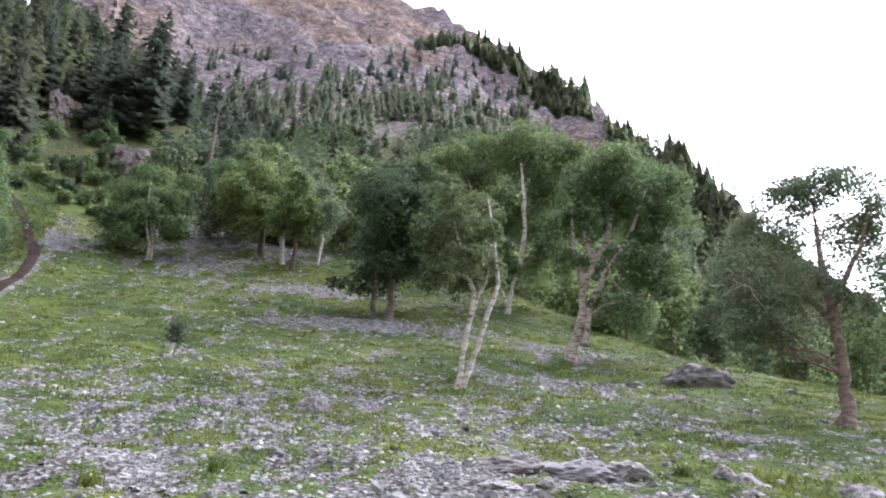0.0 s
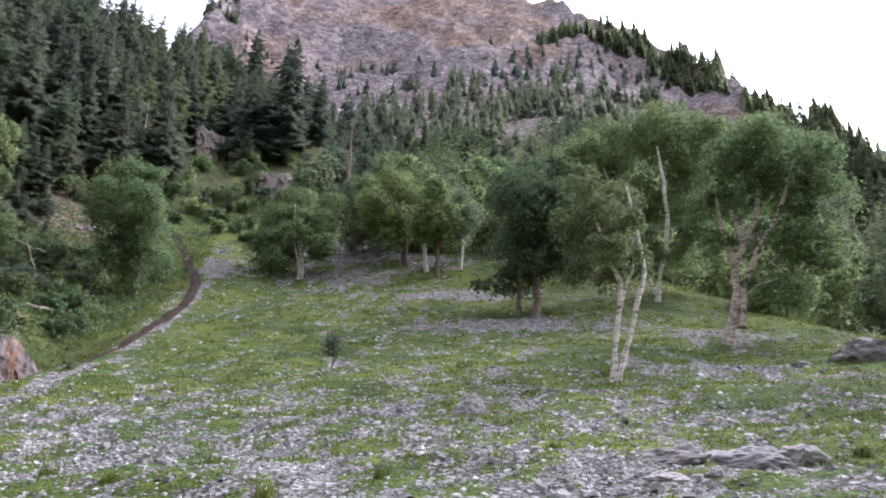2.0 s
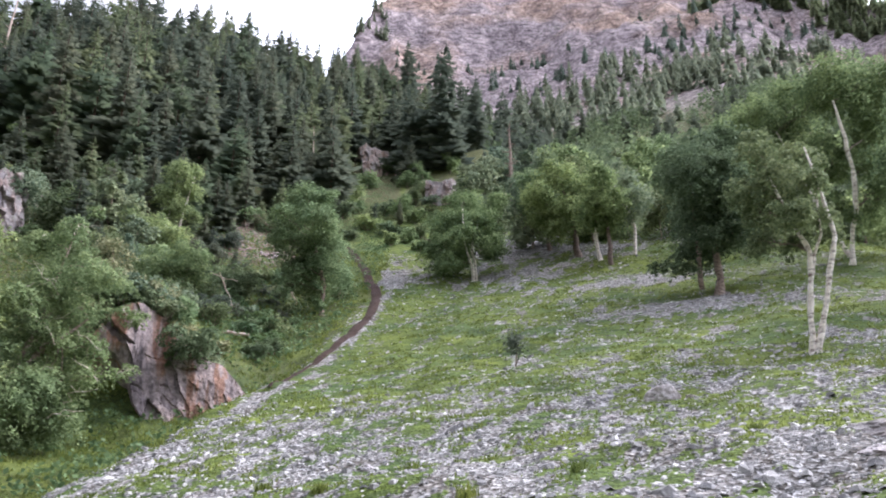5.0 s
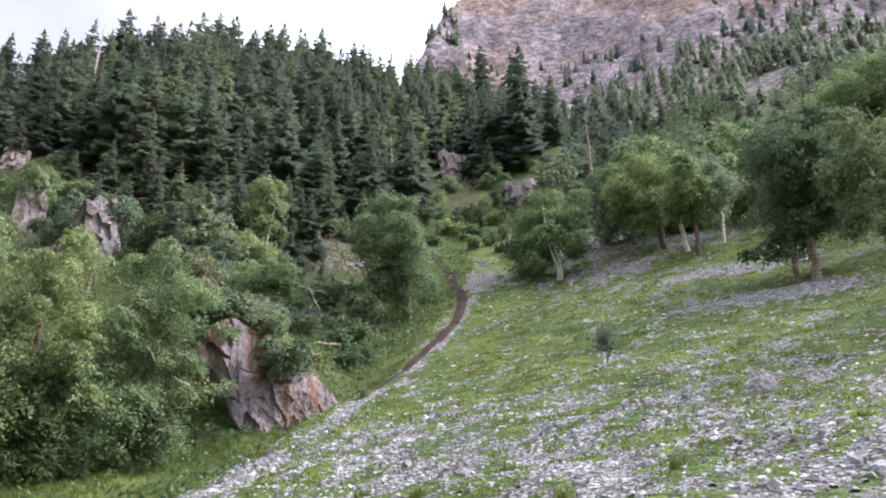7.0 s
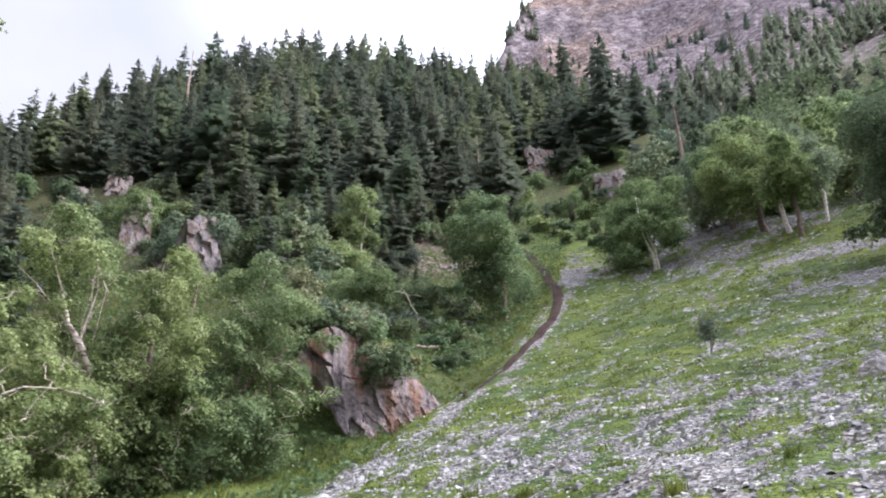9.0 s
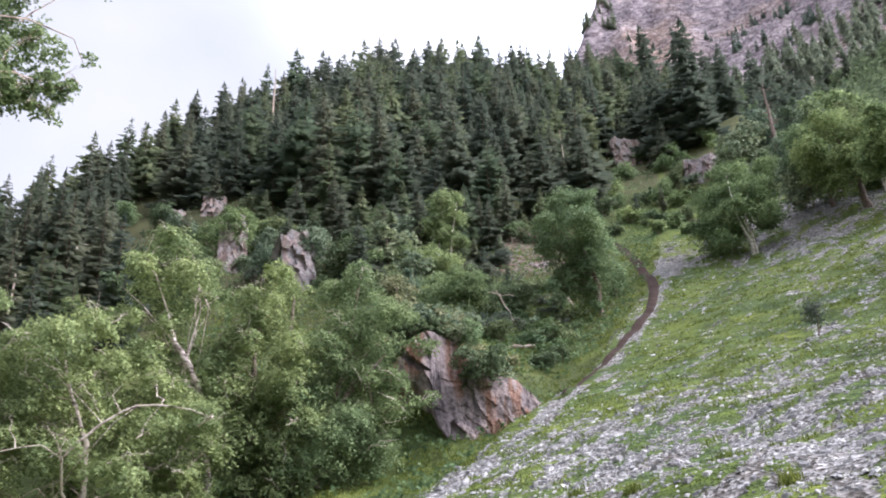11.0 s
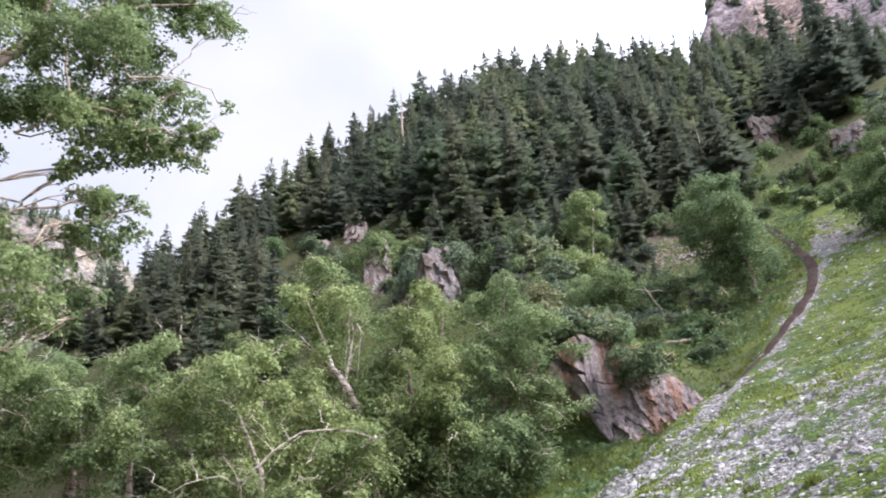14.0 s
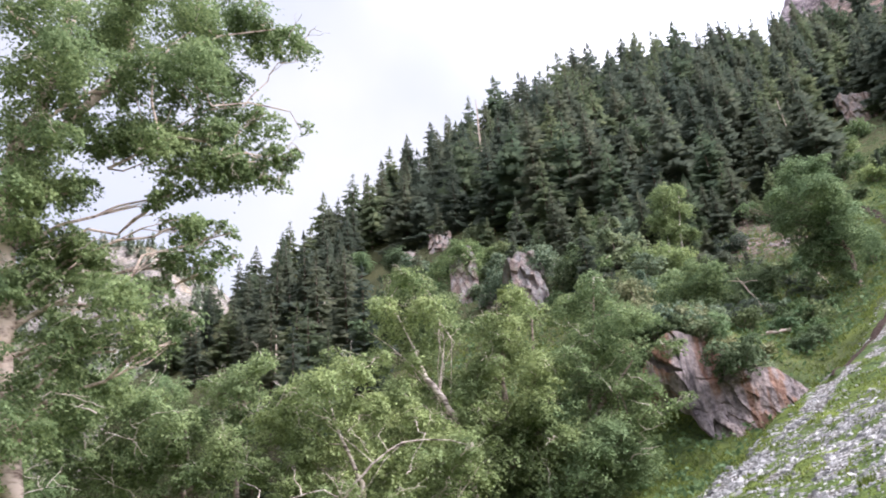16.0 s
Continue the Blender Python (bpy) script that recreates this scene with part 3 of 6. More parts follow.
def spruce_mesh(height, seed, whorls=24, reach=0.2, bare=0.08, sprays=7):
    """Trunk and layered, ragged needle boughs of a spruce; returns two meshes."""
    rng = np.random.default_rng(seed)
    lean = rng.normal(0, 0.012, 2)
    trunk = [(np.array([lean[0] * t * height, lean[1] * t * height, t * height - 0.3 * (t == 0)]), 0.011 * height * (1 - 0.94 * t)) for t in np.linspace(0, 1, 7)]
    tv, tf = tubes([trunk], 7)
    verts = []
    lop = rng.uniform(0, 6.28)
    down = np.array([0, 0, -1.0])
    for k in range(whorls):
        t = bare + (1 - bare) * (k + rng.uniform(-0.4, 0.4)) / whorls
        t = min(max(t, bare), 0.97)
        out = height * reach * ((1 - t) ** 0.75) * rng.uniform(0.7, 1.15) * (0.6 + 0.4 * min(1, (t - bare) * 5 + 0.2)) + 0.14
        n_b = 7 if t < 0.6 else 5
        for a in rng.uniform(0, 2 * np.pi) + np.arange(n_b) * 2 * np.pi / n_b + rng.normal(0, 0.28, n_b):
            if rng.random() < 0.10:
                continue
            ln = out * rng.uniform(0.55, 1.15) * (1 + 0.15 * math.cos(a - lop))
            d = np.array([math.cos(a), math.sin(a), 0])
            p0 = np.array([lean[0] * t * height, lean[1] * t * height, t * height + rng.normal(0, 0.12)])
            side = np.array([-d[1], d[0], 0])
            n = max(4, int(sprays * (0.5 + 0.5 * (1 - t))))
            dip = rng.uniform(0.30, 0.62) * (1 - 0.5 * t)
            for q in range(n):
                f = 0.18 + 0.82 * (q + rng.uniform(0.2, 0.8)) / n
                c = p0 + d * ln * f - down * ln * (0.16 * f - dip * f * f)
                w = (0.40 * ln * (1.05 - f) ** 0.6 + 0.10) * rng.uniform(0.75, 1.25)
                lw = ln * 0.30 * rng.uniform(0.8, 1.3)
                s = side * w * (1 if q % 2 else -1)
                hang = w * rng.uniform(0.15, 0.75)
                verts.append((c - d * lw * 0.5, c - s * 0.15 + d * lw * 0.45 + down * 0.1 * lw, c + s * 0.95 + d * lw * 0.75 + down * hang, c + s * 0.75 - d * lw * 0.15 + down * hang * 0.8))
    top = np.array([lean[0] * height, lean[1] * height, height])
    for _ in range(8):
        o = rng.normal(0, 0.10, 3) * [1, 1, 0.3]
        verts.append((top + [0, 0, 0.55], top + o + [0.04, 0, -0.5], top + 1.8 * o - [0, 0, 1.4], top - 0.6 * o - [0.04, 0, 0.8]))
    v = np.array(verts).reshape(-1, 3)
    return mesh_of("trunk", tv, tf, True), mesh_of("crown", v, np.arange(len(v)).reshape(-1, 4))


def rock_mesh(size, seed, flat=0.6, detail=3, blocky=0.5):
    """An angular, worn stone: a sphere cut by planes and roughened."""
    rng = np.random.default_rng(seed)
    bm = bmesh.new()
    bmesh.ops.create_icosphere(bm, subdivisions=detail, radius=1.0)
    planes = rng.normal(0, 1, (9, 3))
    planes /= np.linalg.norm(planes, axis=1)[:, None]
    cut = rng.uniform(0.55, 0.9, 9)
    seed_off = Vector(rng.uniform(-50, 50, 3))
    for v in bm.verts:
        p = np.array(v.co)
        for n_, c_ in zip(planes, cut):
            over = p @ n_ - c_
            if over > 0:
                p = p - n_ * over * (0.6 + 0.4 * blocky)
        q = Vector(p)
        bent = q + 0.35 * noise.noise_vector(q * 1.7 + seed_off)
        p = p * (1 + 0.12 * noise.noise(q * 2.2 + seed_off) + 0.07 * noise.noise(q * 6 + seed_off) + 0.09 * (noise.cell(bent * 1.9 + seed_off) - 0.5) + 0.04 * (noise.cell(bent * 4.3 + seed_off) - 0.5))
        v.co = (p[0] * size[0], p[1] * size[1], p[2] * size[2])
    me = bpy.data.meshes.new("rock")
    bm.to_mesh(me)
    bm.free()
    return me


# ---- the ground: one sheet from the camera's feet to the horizon ----
def turf(x, y):
    """How much grass grows: 0 bare stone, 1 closed turf."""
    r = np.hypot(x, y)
    edge = scree_edge(y)
    g = 0.60 + 0.20 * fbm(x / 3.0, y / 4.5, 41, 3) + 0.75 * value_noise(x / 0.6, y / 1.1, 43) + 0.65 * value_noise(x / 0.25, y / 0.45, 44)
    left = ease((4 - x) / 12)
    g = g - 0.19 * left * (1 - ease((r - 11) / 20))
    g = g + 0.10 * ease((x - 1) / 6)
    band = np.exp(-((x - edge - 0.6) / 0.45) ** 2)
    g = g - 0.5 * band * (1 - ease((y - 54) / 6))
    g = g + 0.14 * ease((r - 18) / 20)
    for gx, gy, sx, sy in ((-2.5, 40, 5.0, 3.0), (-8.5, 52, 5.5, 2.6), (-17.0, 58, 4.0, 3.5), (-22.0, 72, 4.5, 8.0), (6.0, 36, 4.0, 3.0), (3.5, 26, 2.5, 2.0), (-13.0, 66, 7.0, 3.0), (-20.3, 71, 2.6, 5.0), (-27.5, 58, 3.0, 3.5)):
        g = g - 0.65 * np.exp(-((x - gx) / sx) ** 2 - ((y - gy) / sy) ** 2)
    g = np.where(x < edge - 0.8, 0.85 + 0.3 * fbm(x / 4, y / 4, 47), g)
    return np.clip(g, 0, 1)


def build_ground():
    az = np.concatenate([np.linspace(-180, -96, 40, endpoint=False), np.linspace(-96, 42, 450, endpoint=False), np.linspace(42, 180, 60, endpoint=False)])
    rr = np.concatenate([[0.0], np.geomspace(0.3, 8, 39, endpoint=False), np.geomspace(8, 60, 190, endpoint=False), np.geomspace(60, 200, 90, endpoint=False),
                         np.geomspace(200, 450, 40, endpoint=False), np.linspace(450, 900, 105, endpoint=False), np.geomspace(900, 4200, 20)])
    a, r = np.meshgrid(np.radians(az), rr, indexing="ij")
    x, y = r * np.sin(a), r * np.cos(a)
    z = ground(x, y)
    n, k = x.shape
    verts = np.stack([x, y, z], -1).reshape(-1, 3)
    i, j = np.meshgrid(np.arange(n), np.arange(k - 1), indexing="ij")
    i2 = (i + 1) % n
    quads = np.stack([i * k + j, i * k + j + 1, i2 * k + j + 1, i2 * k + j], -1).reshape(-1, 4)
    me = mesh_of("ground", verts, quads, True)
    xx, yy = verts[:, 0], verts[:, 1]
    dist = np.hypot(xx, yy)
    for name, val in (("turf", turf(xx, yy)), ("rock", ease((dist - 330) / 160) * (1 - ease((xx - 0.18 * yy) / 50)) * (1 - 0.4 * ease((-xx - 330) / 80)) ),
                      ("litter", (1 - 0.9 * np.exp(-((np.degrees(np.arctan2(xx, yy)) + 26.3) / 3.6) ** 2 - ((dist - 78) / 20) ** 4)) * np.where(xx < scree_edge(yy) - 0.5, np.clip(0.42 - 0.3 * (1 - ease((dist - 30) / 14)) + 0.6 * fbm(xx / 3, yy / 3, 53) + ease((dist - 50) / 22), 0, 1), 0) * (dist < 420) + 0.8 * ease((yy - 84) / 12) * (xx >= scree_edge(yy)) * (dist < 480)  + (dist >= 330) * ease((xx - 0.18 * yy) / 30)),
                      ("soil", 1.3 * np.clip(sum(np.exp(-((xx - sx) / wx) ** 2 - ((yy - sy) / wy) ** 2) for sx, sy, wx, wy in ((-46.6, 63.4, 5.0, 3.0), (-40.5, 57.5, 3.5, 3.0), (-37.5, 60.0, 3.0, 4.0), (-43.0, 55.0, 2.5, 3.5), (-54.2, 46.0, 3.0, 2.0))) + 0.5 * fbm(xx / 2.0, yy / 2.0, 57, 3) * (dist > 40) * (dist < 100) * (xx < scree_edge(yy) - 6) - 0.12, 0, 0.75))):
        att = me.attributes.new(name, "FLOAT", "POINT")
        att.data.foreach_set("value", np.clip(val, 0, 1).astype(np.float32))
    ob = part("ground", me, GROUND, None, "grassy stony mountainside rising to a wooded hill and a bare cliff")
    tagged(ob, category="ground", kind="structure")
    return ob


GROUND_OB = build_ground()

# ---- the broad-leaved trees that stand apart ----
tree("birch_tree", "twin-stemmed white birch with a dark green crown on the stony meadow", stand(1.4, 22.7),
     [[(-0.03, 0, 0.00, 0.092), (0.14, 0, 1.26, 0.070), (0.36, 0, 2.69, 0.066), (0.09, 0, 3.53, 0.052), (-0.29, 0, 4.96, 0.030)],
      [(0.10, 0, -0.10, 0.085), (0.50, 0, 1.23, 0.068), (1.00, 0, 3.01, 0.062), (0.89, 0, 4.26, 0.045), (0.69, 0, 5.69, 0.022)],
      [(0.30, 0.05, 2.00, 0.04), (0.45, 0.05, 2.60, 0.045), (0.70, 0, 3.12, 0.040), (0.75, 0, 4.28, 0.030)]],
     [(-0.5, 6.0, 0.55), (0.55, 5.5, 0.62), (-0.1, 4.8, 0.80), (0.75, 4.6, 0.42), (-0.7, 4.0, 0.60), (0.2, 3.8, 0.67), (1.0, 3.0, 0.34), (-0.6, 3.1, 0.55), (0.1, 2.9, 0.45), (0.8, 3.7, 0.45), (-1.1, 4.7, 0.5)],
     LEAF_DEEP, BARK_WHITE, 11, 0.07, 3.0, "meadow birches", front=0.3)
tree("birch_tree", "dense dark birch with branches reaching almost to the ground", stand(-3.5, 43.2),
     [[(-0.06, 0, -0.06, 0.233), (0.09, 0, 1.23, 0.175), (-0.00, 0, 3.79, 0.131), (0.09, 0, 7.16, 0.044)],
      [(-0.82, 0, 0.36, 0.131), (-0.80, 0, 2.25, 0.117), (-0.72, 0, 6.21, 0.044)]],
     [(-0.7, 6.8, 1.75), (0.5, 7.7, 1.46), (-0.6, 4.3, 1.75), (1.0, 5.0, 1.60), (-0.2, 2.8, 1.46), (-1.5, 2.0, 0.82), (1.4, 3.3, 1.17), (0.8, 6.4, 1.46)],
     LEAF_DEEP, BARK_BROWN, 12, 0.11, 3.6, "meadow birches", extra=1)
tree("birch_tree", "tall birch with one bleached white stem and a broad crown", stand(4.5, 50.0),
     [[(0.02, 0, -0.04, 0.156), (0.31, -0.4, 1.40, 0.120), (0.84, -1.2, 2.70, 0.125), (1.04, -2.2, 4.60, 0.120), (1.00, -3.0, 6.10, 0.110), (0.79, -3.6, 8.25, 0.055)],
      [(0.03, 0, 0.48, 0.134), (-1.11, 0, 3.89, 0.100), (-2.51, 0, 9.19, 0.045)]],
     [(1.3, 11.4, 2.20), (-1.6, 11.3, 1.96), (3.1, 11.1, 1.86), (-5.9, 10.1, 1.69), (-3.8, 10.3, 1.86), (2.8, 8.9, 1.69), (0.6, 10.5, 0.81), (-2.5, 8.8, 1.69), (2.0, 6.0, 1.52), (2.1, 2.6, 1.35), (2.9, 7.2, 1.5), (-0.7, 7.4, 1.4), (3.2, 4.4, 1.3), (-1.7, 5.6, 1.3), (-0.6, 3.6, 1.1)],
     LEAF_BIRCH, BARK_WHITE, 13, 0.12, 3.2, "meadow birches", front=0.7, extra=1)
tree("birch_tree", "large spreading birch with a twisted brown trunk and drooping crown", stand(8.7, 34.4),
     [[(-0.04, 0, -0.00, 0.229), (0.43, 0, 1.20, 0.172), (0.62, 0, 3.00, 0.160), (1.08, 0, 4.20, 0.114), (1.68, 0, 5.16, 0.103), (2.00, 0, 6.70, 0.091), (1.70, 0, 7.55, 0.057)],
      [(0.65, 0, 0.60, 0.172), (0.89, 0, 2.24, 0.160), (1.53, 0, 3.65, 0.103), (2.71, 0, 5.56, 0.091), (3.39, 0, 7.60, 0.034)],
      [(0.68, 0, 3.24, 0.160), (0.31, 0, 4.79, 0.103), (0.25, 0, 6.65, 0.046)],
      [(1.08, 0, 4.20, 0.114), (0.74, 0, 5.79, 0.091), (1.13, 0, 4.71, 0.069)]],
     [(2.4, 8.7, 1.49), (4.3, 7.9, 1.37), (0.9, 7.9, 1.26), (0.3, 6.1, 1.14), (2.6, 6.6, 1.37), (4.5, 5.9, 1.19), (4.4, 3.9, 0.96), (2.8, 4.3, 1.03), (2.6, 2.1, 0.91), (-0.1, 4.3, 0.73), (2.2, 9.4, 0.87), (3.3, 3.0, 0.80)],
     LEAF_BIRCH, BARK_OLD, 14, 0.10, 3.0, "meadow birches", front=0.3, extra=1)
tree("birch_tree", "old birch with a bare brown trunk and a ragged open crown", stand(25.2, 22.3),
     [[(0.00, 0, -0.00, 0.230), (0.08, 0, 0.80, 0.150), (0.09, 0, 1.49, 0.130), (0.07, 0, 2.43, 0.125), (-0.04, 0, 3.87, 0.087), (-0.03, 0, 5.46, 0.029)],
      [(0.08, 0, 2.50, 0.102), (-0.79, 0, 3.67, 0.058), (-1.62, 0, 4.91, 0.022)],
      [(0.05, 0, 2.87, 0.087), (0.87, 0, 4.35, 0.058), (1.33, 0, 5.71, 0.022)]],
     [(0.1, 6.3, 0.7), (1.0, 6.3, 0.7), (-0.8, 6.1, 0.65), (-1.6, 5.1, 0.85), (-2.2, 4.2, 0.8), (-1.7, 3.2, 0.85), (-1.7, 2.3, 0.6), (-1.0, 2.4, 0.7), (-0.5, 3.6, 0.85), (0.7, 4.7, 0.80), (1.5, 5.2, 0.73), (1.4, 3.7, 0.73), (0.9, 2.8, 0.51), (-0.7, 4.8, 0.65), (-2.9, 3.0, 0.46), (-0.4, 6.2, 0.44)],
     LEAF_CREST, BARK_OLD_BROWN, 15, 0.055, 1.9, "meadow birches", front=0.3, extra=1, sprays=16, loose=1.4)
tree("birch_tree", "rounded birch with forked white stems beside the gully", stand(-19.7, 61.7),
     [[(-0.08, 0, -0.00, 0.120), (-0.25, -0.3, 1.24, 0.100), (-0.70, -0.8, 2.45, 0.085), (-0.90, 0, 6.03, 0.040)],
      [(0.08, 0, -0.00, 0.125), (0.00, -0.3, 1.47, 0.100), (-0.30, -0.6, 2.30, 0.085), (0.51, 0, 5.52, 0.040)]],
     [(-0.8, 6.5, 1.52), (-2.3, 4.8, 1.52), (0.6, 4.8, 1.52), (-3.0, 2.9, 1.18), (1.5, 3.1, 1.05), (-0.8, 3.4, 1.69), (-2.0, 1.6, 1.1), (-2.7, 1.1, 0.85), (1.1, 2.2, 0.7)],
     LEAF_FRESH, BARK_WHITE, 16, 0.12, 3.4, "meadow birches", front=0.45, extra=1)
tree("birch_tree", "leafy birch of a small grove on the upper meadow", stand(-12.5, 64.3),
     [[(0.00, 0, -0.12, 0.244), (-0.14, 0, 1.94, 0.222), (-1.01, 0, 7.05, 0.089)]],
     [(-1.2, 7.3, 1.60), (-3.0, 5.4, 1.42), (0.4, 5.5, 1.60), (-0.5, 3.9, 1.60), (-2.6, 3.5, 1.33), (-1.8, 2.4, 1.11)],
     LEAF_FRESH, BARK_DARK, 21, 0.13, 4.2, "birch grove")
tree("birch_tree", "slim bright green birch of a small grove on the meadow", stand(-10.3, 60.3),
     [[(0.00, 0, -0.09, 0.186), (-0.06, 0, 1.82, 0.165), (-0.25, 0, 7.07, 0.062)]],
     [(-0.4, 6.8, 1.24), (-1.0, 4.9, 1.32), (0.5, 4.9, 1.24), (-0.1, 3.5, 1.08), (-1.4, 3.7, 0.99)],
     LEAF_FRESH, BARK_DARK, 22, 0.13, 4.2, "birch grove")
tree("birch_tree", "thin grey-green birch with a leaning white stem", stand(-11.1, 62.3),
     [[(0.09, 0, -0.11, 0.171), (-0.20, 0, 1.97, 0.150), (-0.19, 0, 3.92, 0.086)],
      [(2.65, 0, 0.13, 0.107), (2.79, 0, 2.51, 0.150), (2.22, 0, 4.46, 0.107), (1.18, 0, 7.46, 0.064)]],
     [(2.4, 6.5, 1.11), (3.3, 5.0, 1.11), (2.7, 3.5, 1.03), (2.0, 7.7, 0.77)],
     LEAF_GREY, BARK_WHITE, 23, 0.13, 3.0, "birch grove", front=0.45)
tree("birch_tree", "small leafy birch on the upper edge of the meadow", stand(-14.5, 68.2),
     [[(0.00, 0, -0.11, 0.189), (0.02, 0, 1.83, 0.165), (-0.87, 0, 6.14, 0.071)]],
     [(-1.1, 6.7, 1.42), (-1.5, 4.5, 1.32), (-0.1, 4.0, 1.42)],
     LEAF_BIRCH, BARK_DARK, 24, 0.13, 4.0, "birch grove")
tree("birch_tree", "full leafy birch beside the dirt path", stand(-30.2, 52.2),
     [[(0.14, 0, -0.01, 0.158), (-0.03, 0, 0.82, 0.140), (0.10, 0, 1.95, 0.140), (-0.58, 0, 4.72, 0.088), (-1.17, 0, 8.03, 0.035)]],
     [(-1.5, 8.1, 1.33), (-0.1, 8.2, 0.77), (-2.6, 6.7, 0.98), (-0.6, 6.5, 1.47), (-2.0, 5.2, 1.40), (0.1, 4.7, 1.47), (-1.4, 3.2, 1.47), (0.4, 2.9, 1.33), (-2.1, 2.1, 0.91), (-0.4, 1.6, 0.91)],
     LEAF_LAWN, BARK_BROWN, 31, 0.10, 2.8, extra=1)
tree("poplar_tree", "slender grey-green poplar above the rock face", stand(-40.9, 70.5),
     [[(-0.05, 0, -0.02, 0.121), (-0.02, 0, 1.16, 0.121), (0.29, 0, 5.00, 0.073), (0.35, 0, 7.27, 0.036)],
      [(1.10, 0, 0.12, 0.097), (1.07, 0, 2.27, 0.097), (1.76, 0, 6.74, 0.036)]],
     [(0.3, 6.6, 1.26), (1.8, 7.0, 0.73), (-0.5, 4.4, 1.17), (1.4, 4.8, 1.26), (0.5, 3.2, 1.26), (2.3, 2.6, 0.68)],
     LEAF_LAWN, BARK_WHITE, 32, 0.12, 3.4, "", "poplar tree")
tree("birch_tree", "birch with a broken pale trunk rising out of the thicket", stand(-57.4, 28.0),
     [[(0.58, 0.0, 0.00, 0.128), (0.83, -0.0, 0.99, 0.111), (0.60, -0.1, 2.90, 0.101), (0.33, -0.1, 3.87, 0.090), (-0.10, -0.1, 4.70, 0.108), (-0.50, -0.1, 5.30, 0.086), (-0.79, -0.1, 6.26, 0.030), (-1.30, -0.1, 7.61, 0.019), (-1.57, -0.1, 7.90, 0.009)],
      [(-0.50, -0.1, 5.30, 0.036), (-1.60, -0.1, 6.50, 0.017), (-2.31, -0.1, 7.10, 0.008)],
      [(-0.10, -0.1, 4.80, 0.040), (0.20, -0.1, 6.50, 0.017), (-0.01, 0.0, 8.09, 0.007)]],
     [(-0.9, 8.8, 0.68), (-1.8, 8.0, 0.59), (-0.2, 7.8, 0.76), (-1.4, 7.0, 0.76), (0.2, 6.7, 0.76), (-0.7, 5.9, 0.76), (-2.3, 6.0, 0.65), (-1.5, 5.0, 0.72), (-0.5, 4.5, 0.81), (0.2, 3.5, 0.81), (-1.3, 3.3, 0.76), (0.8, 4.8, 0.72), (-0.3, 2.0, 0.72)],
     LEAF_LAWN, BARK_OLD, 41, 0.068, 2.6, "lawn birches", front=0.6, extra=1, sprays=42, skirt=0.85, loose=1.08)
tree("birch_tree", "upright leafy birch standing on the low lawn", stand(-53.8, 29.0),
     [[(0.10, 0, 0.00, 0.171), (0.14, 0, 0.46, 0.149), (0.25, 0, 3.00, 0.112), (0.21, 0, 5.17, 0.075), (0.91, 0, 7.83, 0.028)],
      [(0.34, 0, 0.00, 0.150), (0.49, 0, 0.43, 0.130), (1.17, 0, 2.90, 0.075), (1.46, 0, 6.68, 0.028)]],
     [(0.9, 7.8, 0.52), (0.3, 6.8, 0.78), (1.4, 6.8, 0.78), (0.6, 5.7, 0.86), (-0.3, 5.0, 0.78), (1.5, 5.2, 0.78), (0.3, 3.4, 0.93), (1.3, 4.0, 0.84), (-0.4, 2.3, 0.93), (0.7, 2.4, 0.86), (-0.1, 1.2, 0.78), (1.0, 1.3, 0.78), (-0.8, 3.7, 0.82), (1.8, 2.7, 0.75)],
     LEAF_LAWN, BARK_BROWN, 42, 0.068, 2.6, "lawn birches", front=-0.1, extra=1, sprays=42, skirt=0.85, loose=1.08)
tree("birch_tree", "rounded leafy birch on the edge of the low lawn", stand(-49.0, 30.0),
     [[(-0.21, 0, -0.06, 0.135), (0.37, 0, 2.48, 0.096), (0.93, 0, 4.81, 0.067), (1.36, 0, 7.56, 0.019)],
      [(-1.11, 0, 0.04, 0.115), (0.83, 0, 3.00, 0.077), (2.26, 0, 4.62, 0.029)]],
     [(1.4, 7.6, 0.61), (0.4, 6.6, 0.81), (1.9, 6.4, 0.81), (0.9, 5.4, 0.88), (2.0, 4.9, 0.81), (-0.0, 5.0, 0.81), (2.4, 3.6, 0.81), (1.0, 3.8, 0.88), (2.5, 2.7, 0.69), (-0.3, 3.3, 0.88), (1.1, 2.5, 0.81), (-1.2, 1.9, 0.88), (0.0, 1.6, 0.73), (-0.6, 0.9, 0.77), (-1.2, 3.5, 0.85), (1.1, 1.2, 0.58)],
     LEAF_LAWN, BARK_BROWN, 43, 0.068, 2.6, "lawn birches", front=-0.1, extra=1, sprays=42, skirt=0.85, loose=1.08)
stem = [[(0.09, 0, 0.00, 0.100), (0.13, 0, 1.40, 0.087), (0.02, 0, 3.08, 0.070), (-0.50, -0.2, 4.30, 0.045), (-0.90, -0.3, 5.60, 0.020)]]
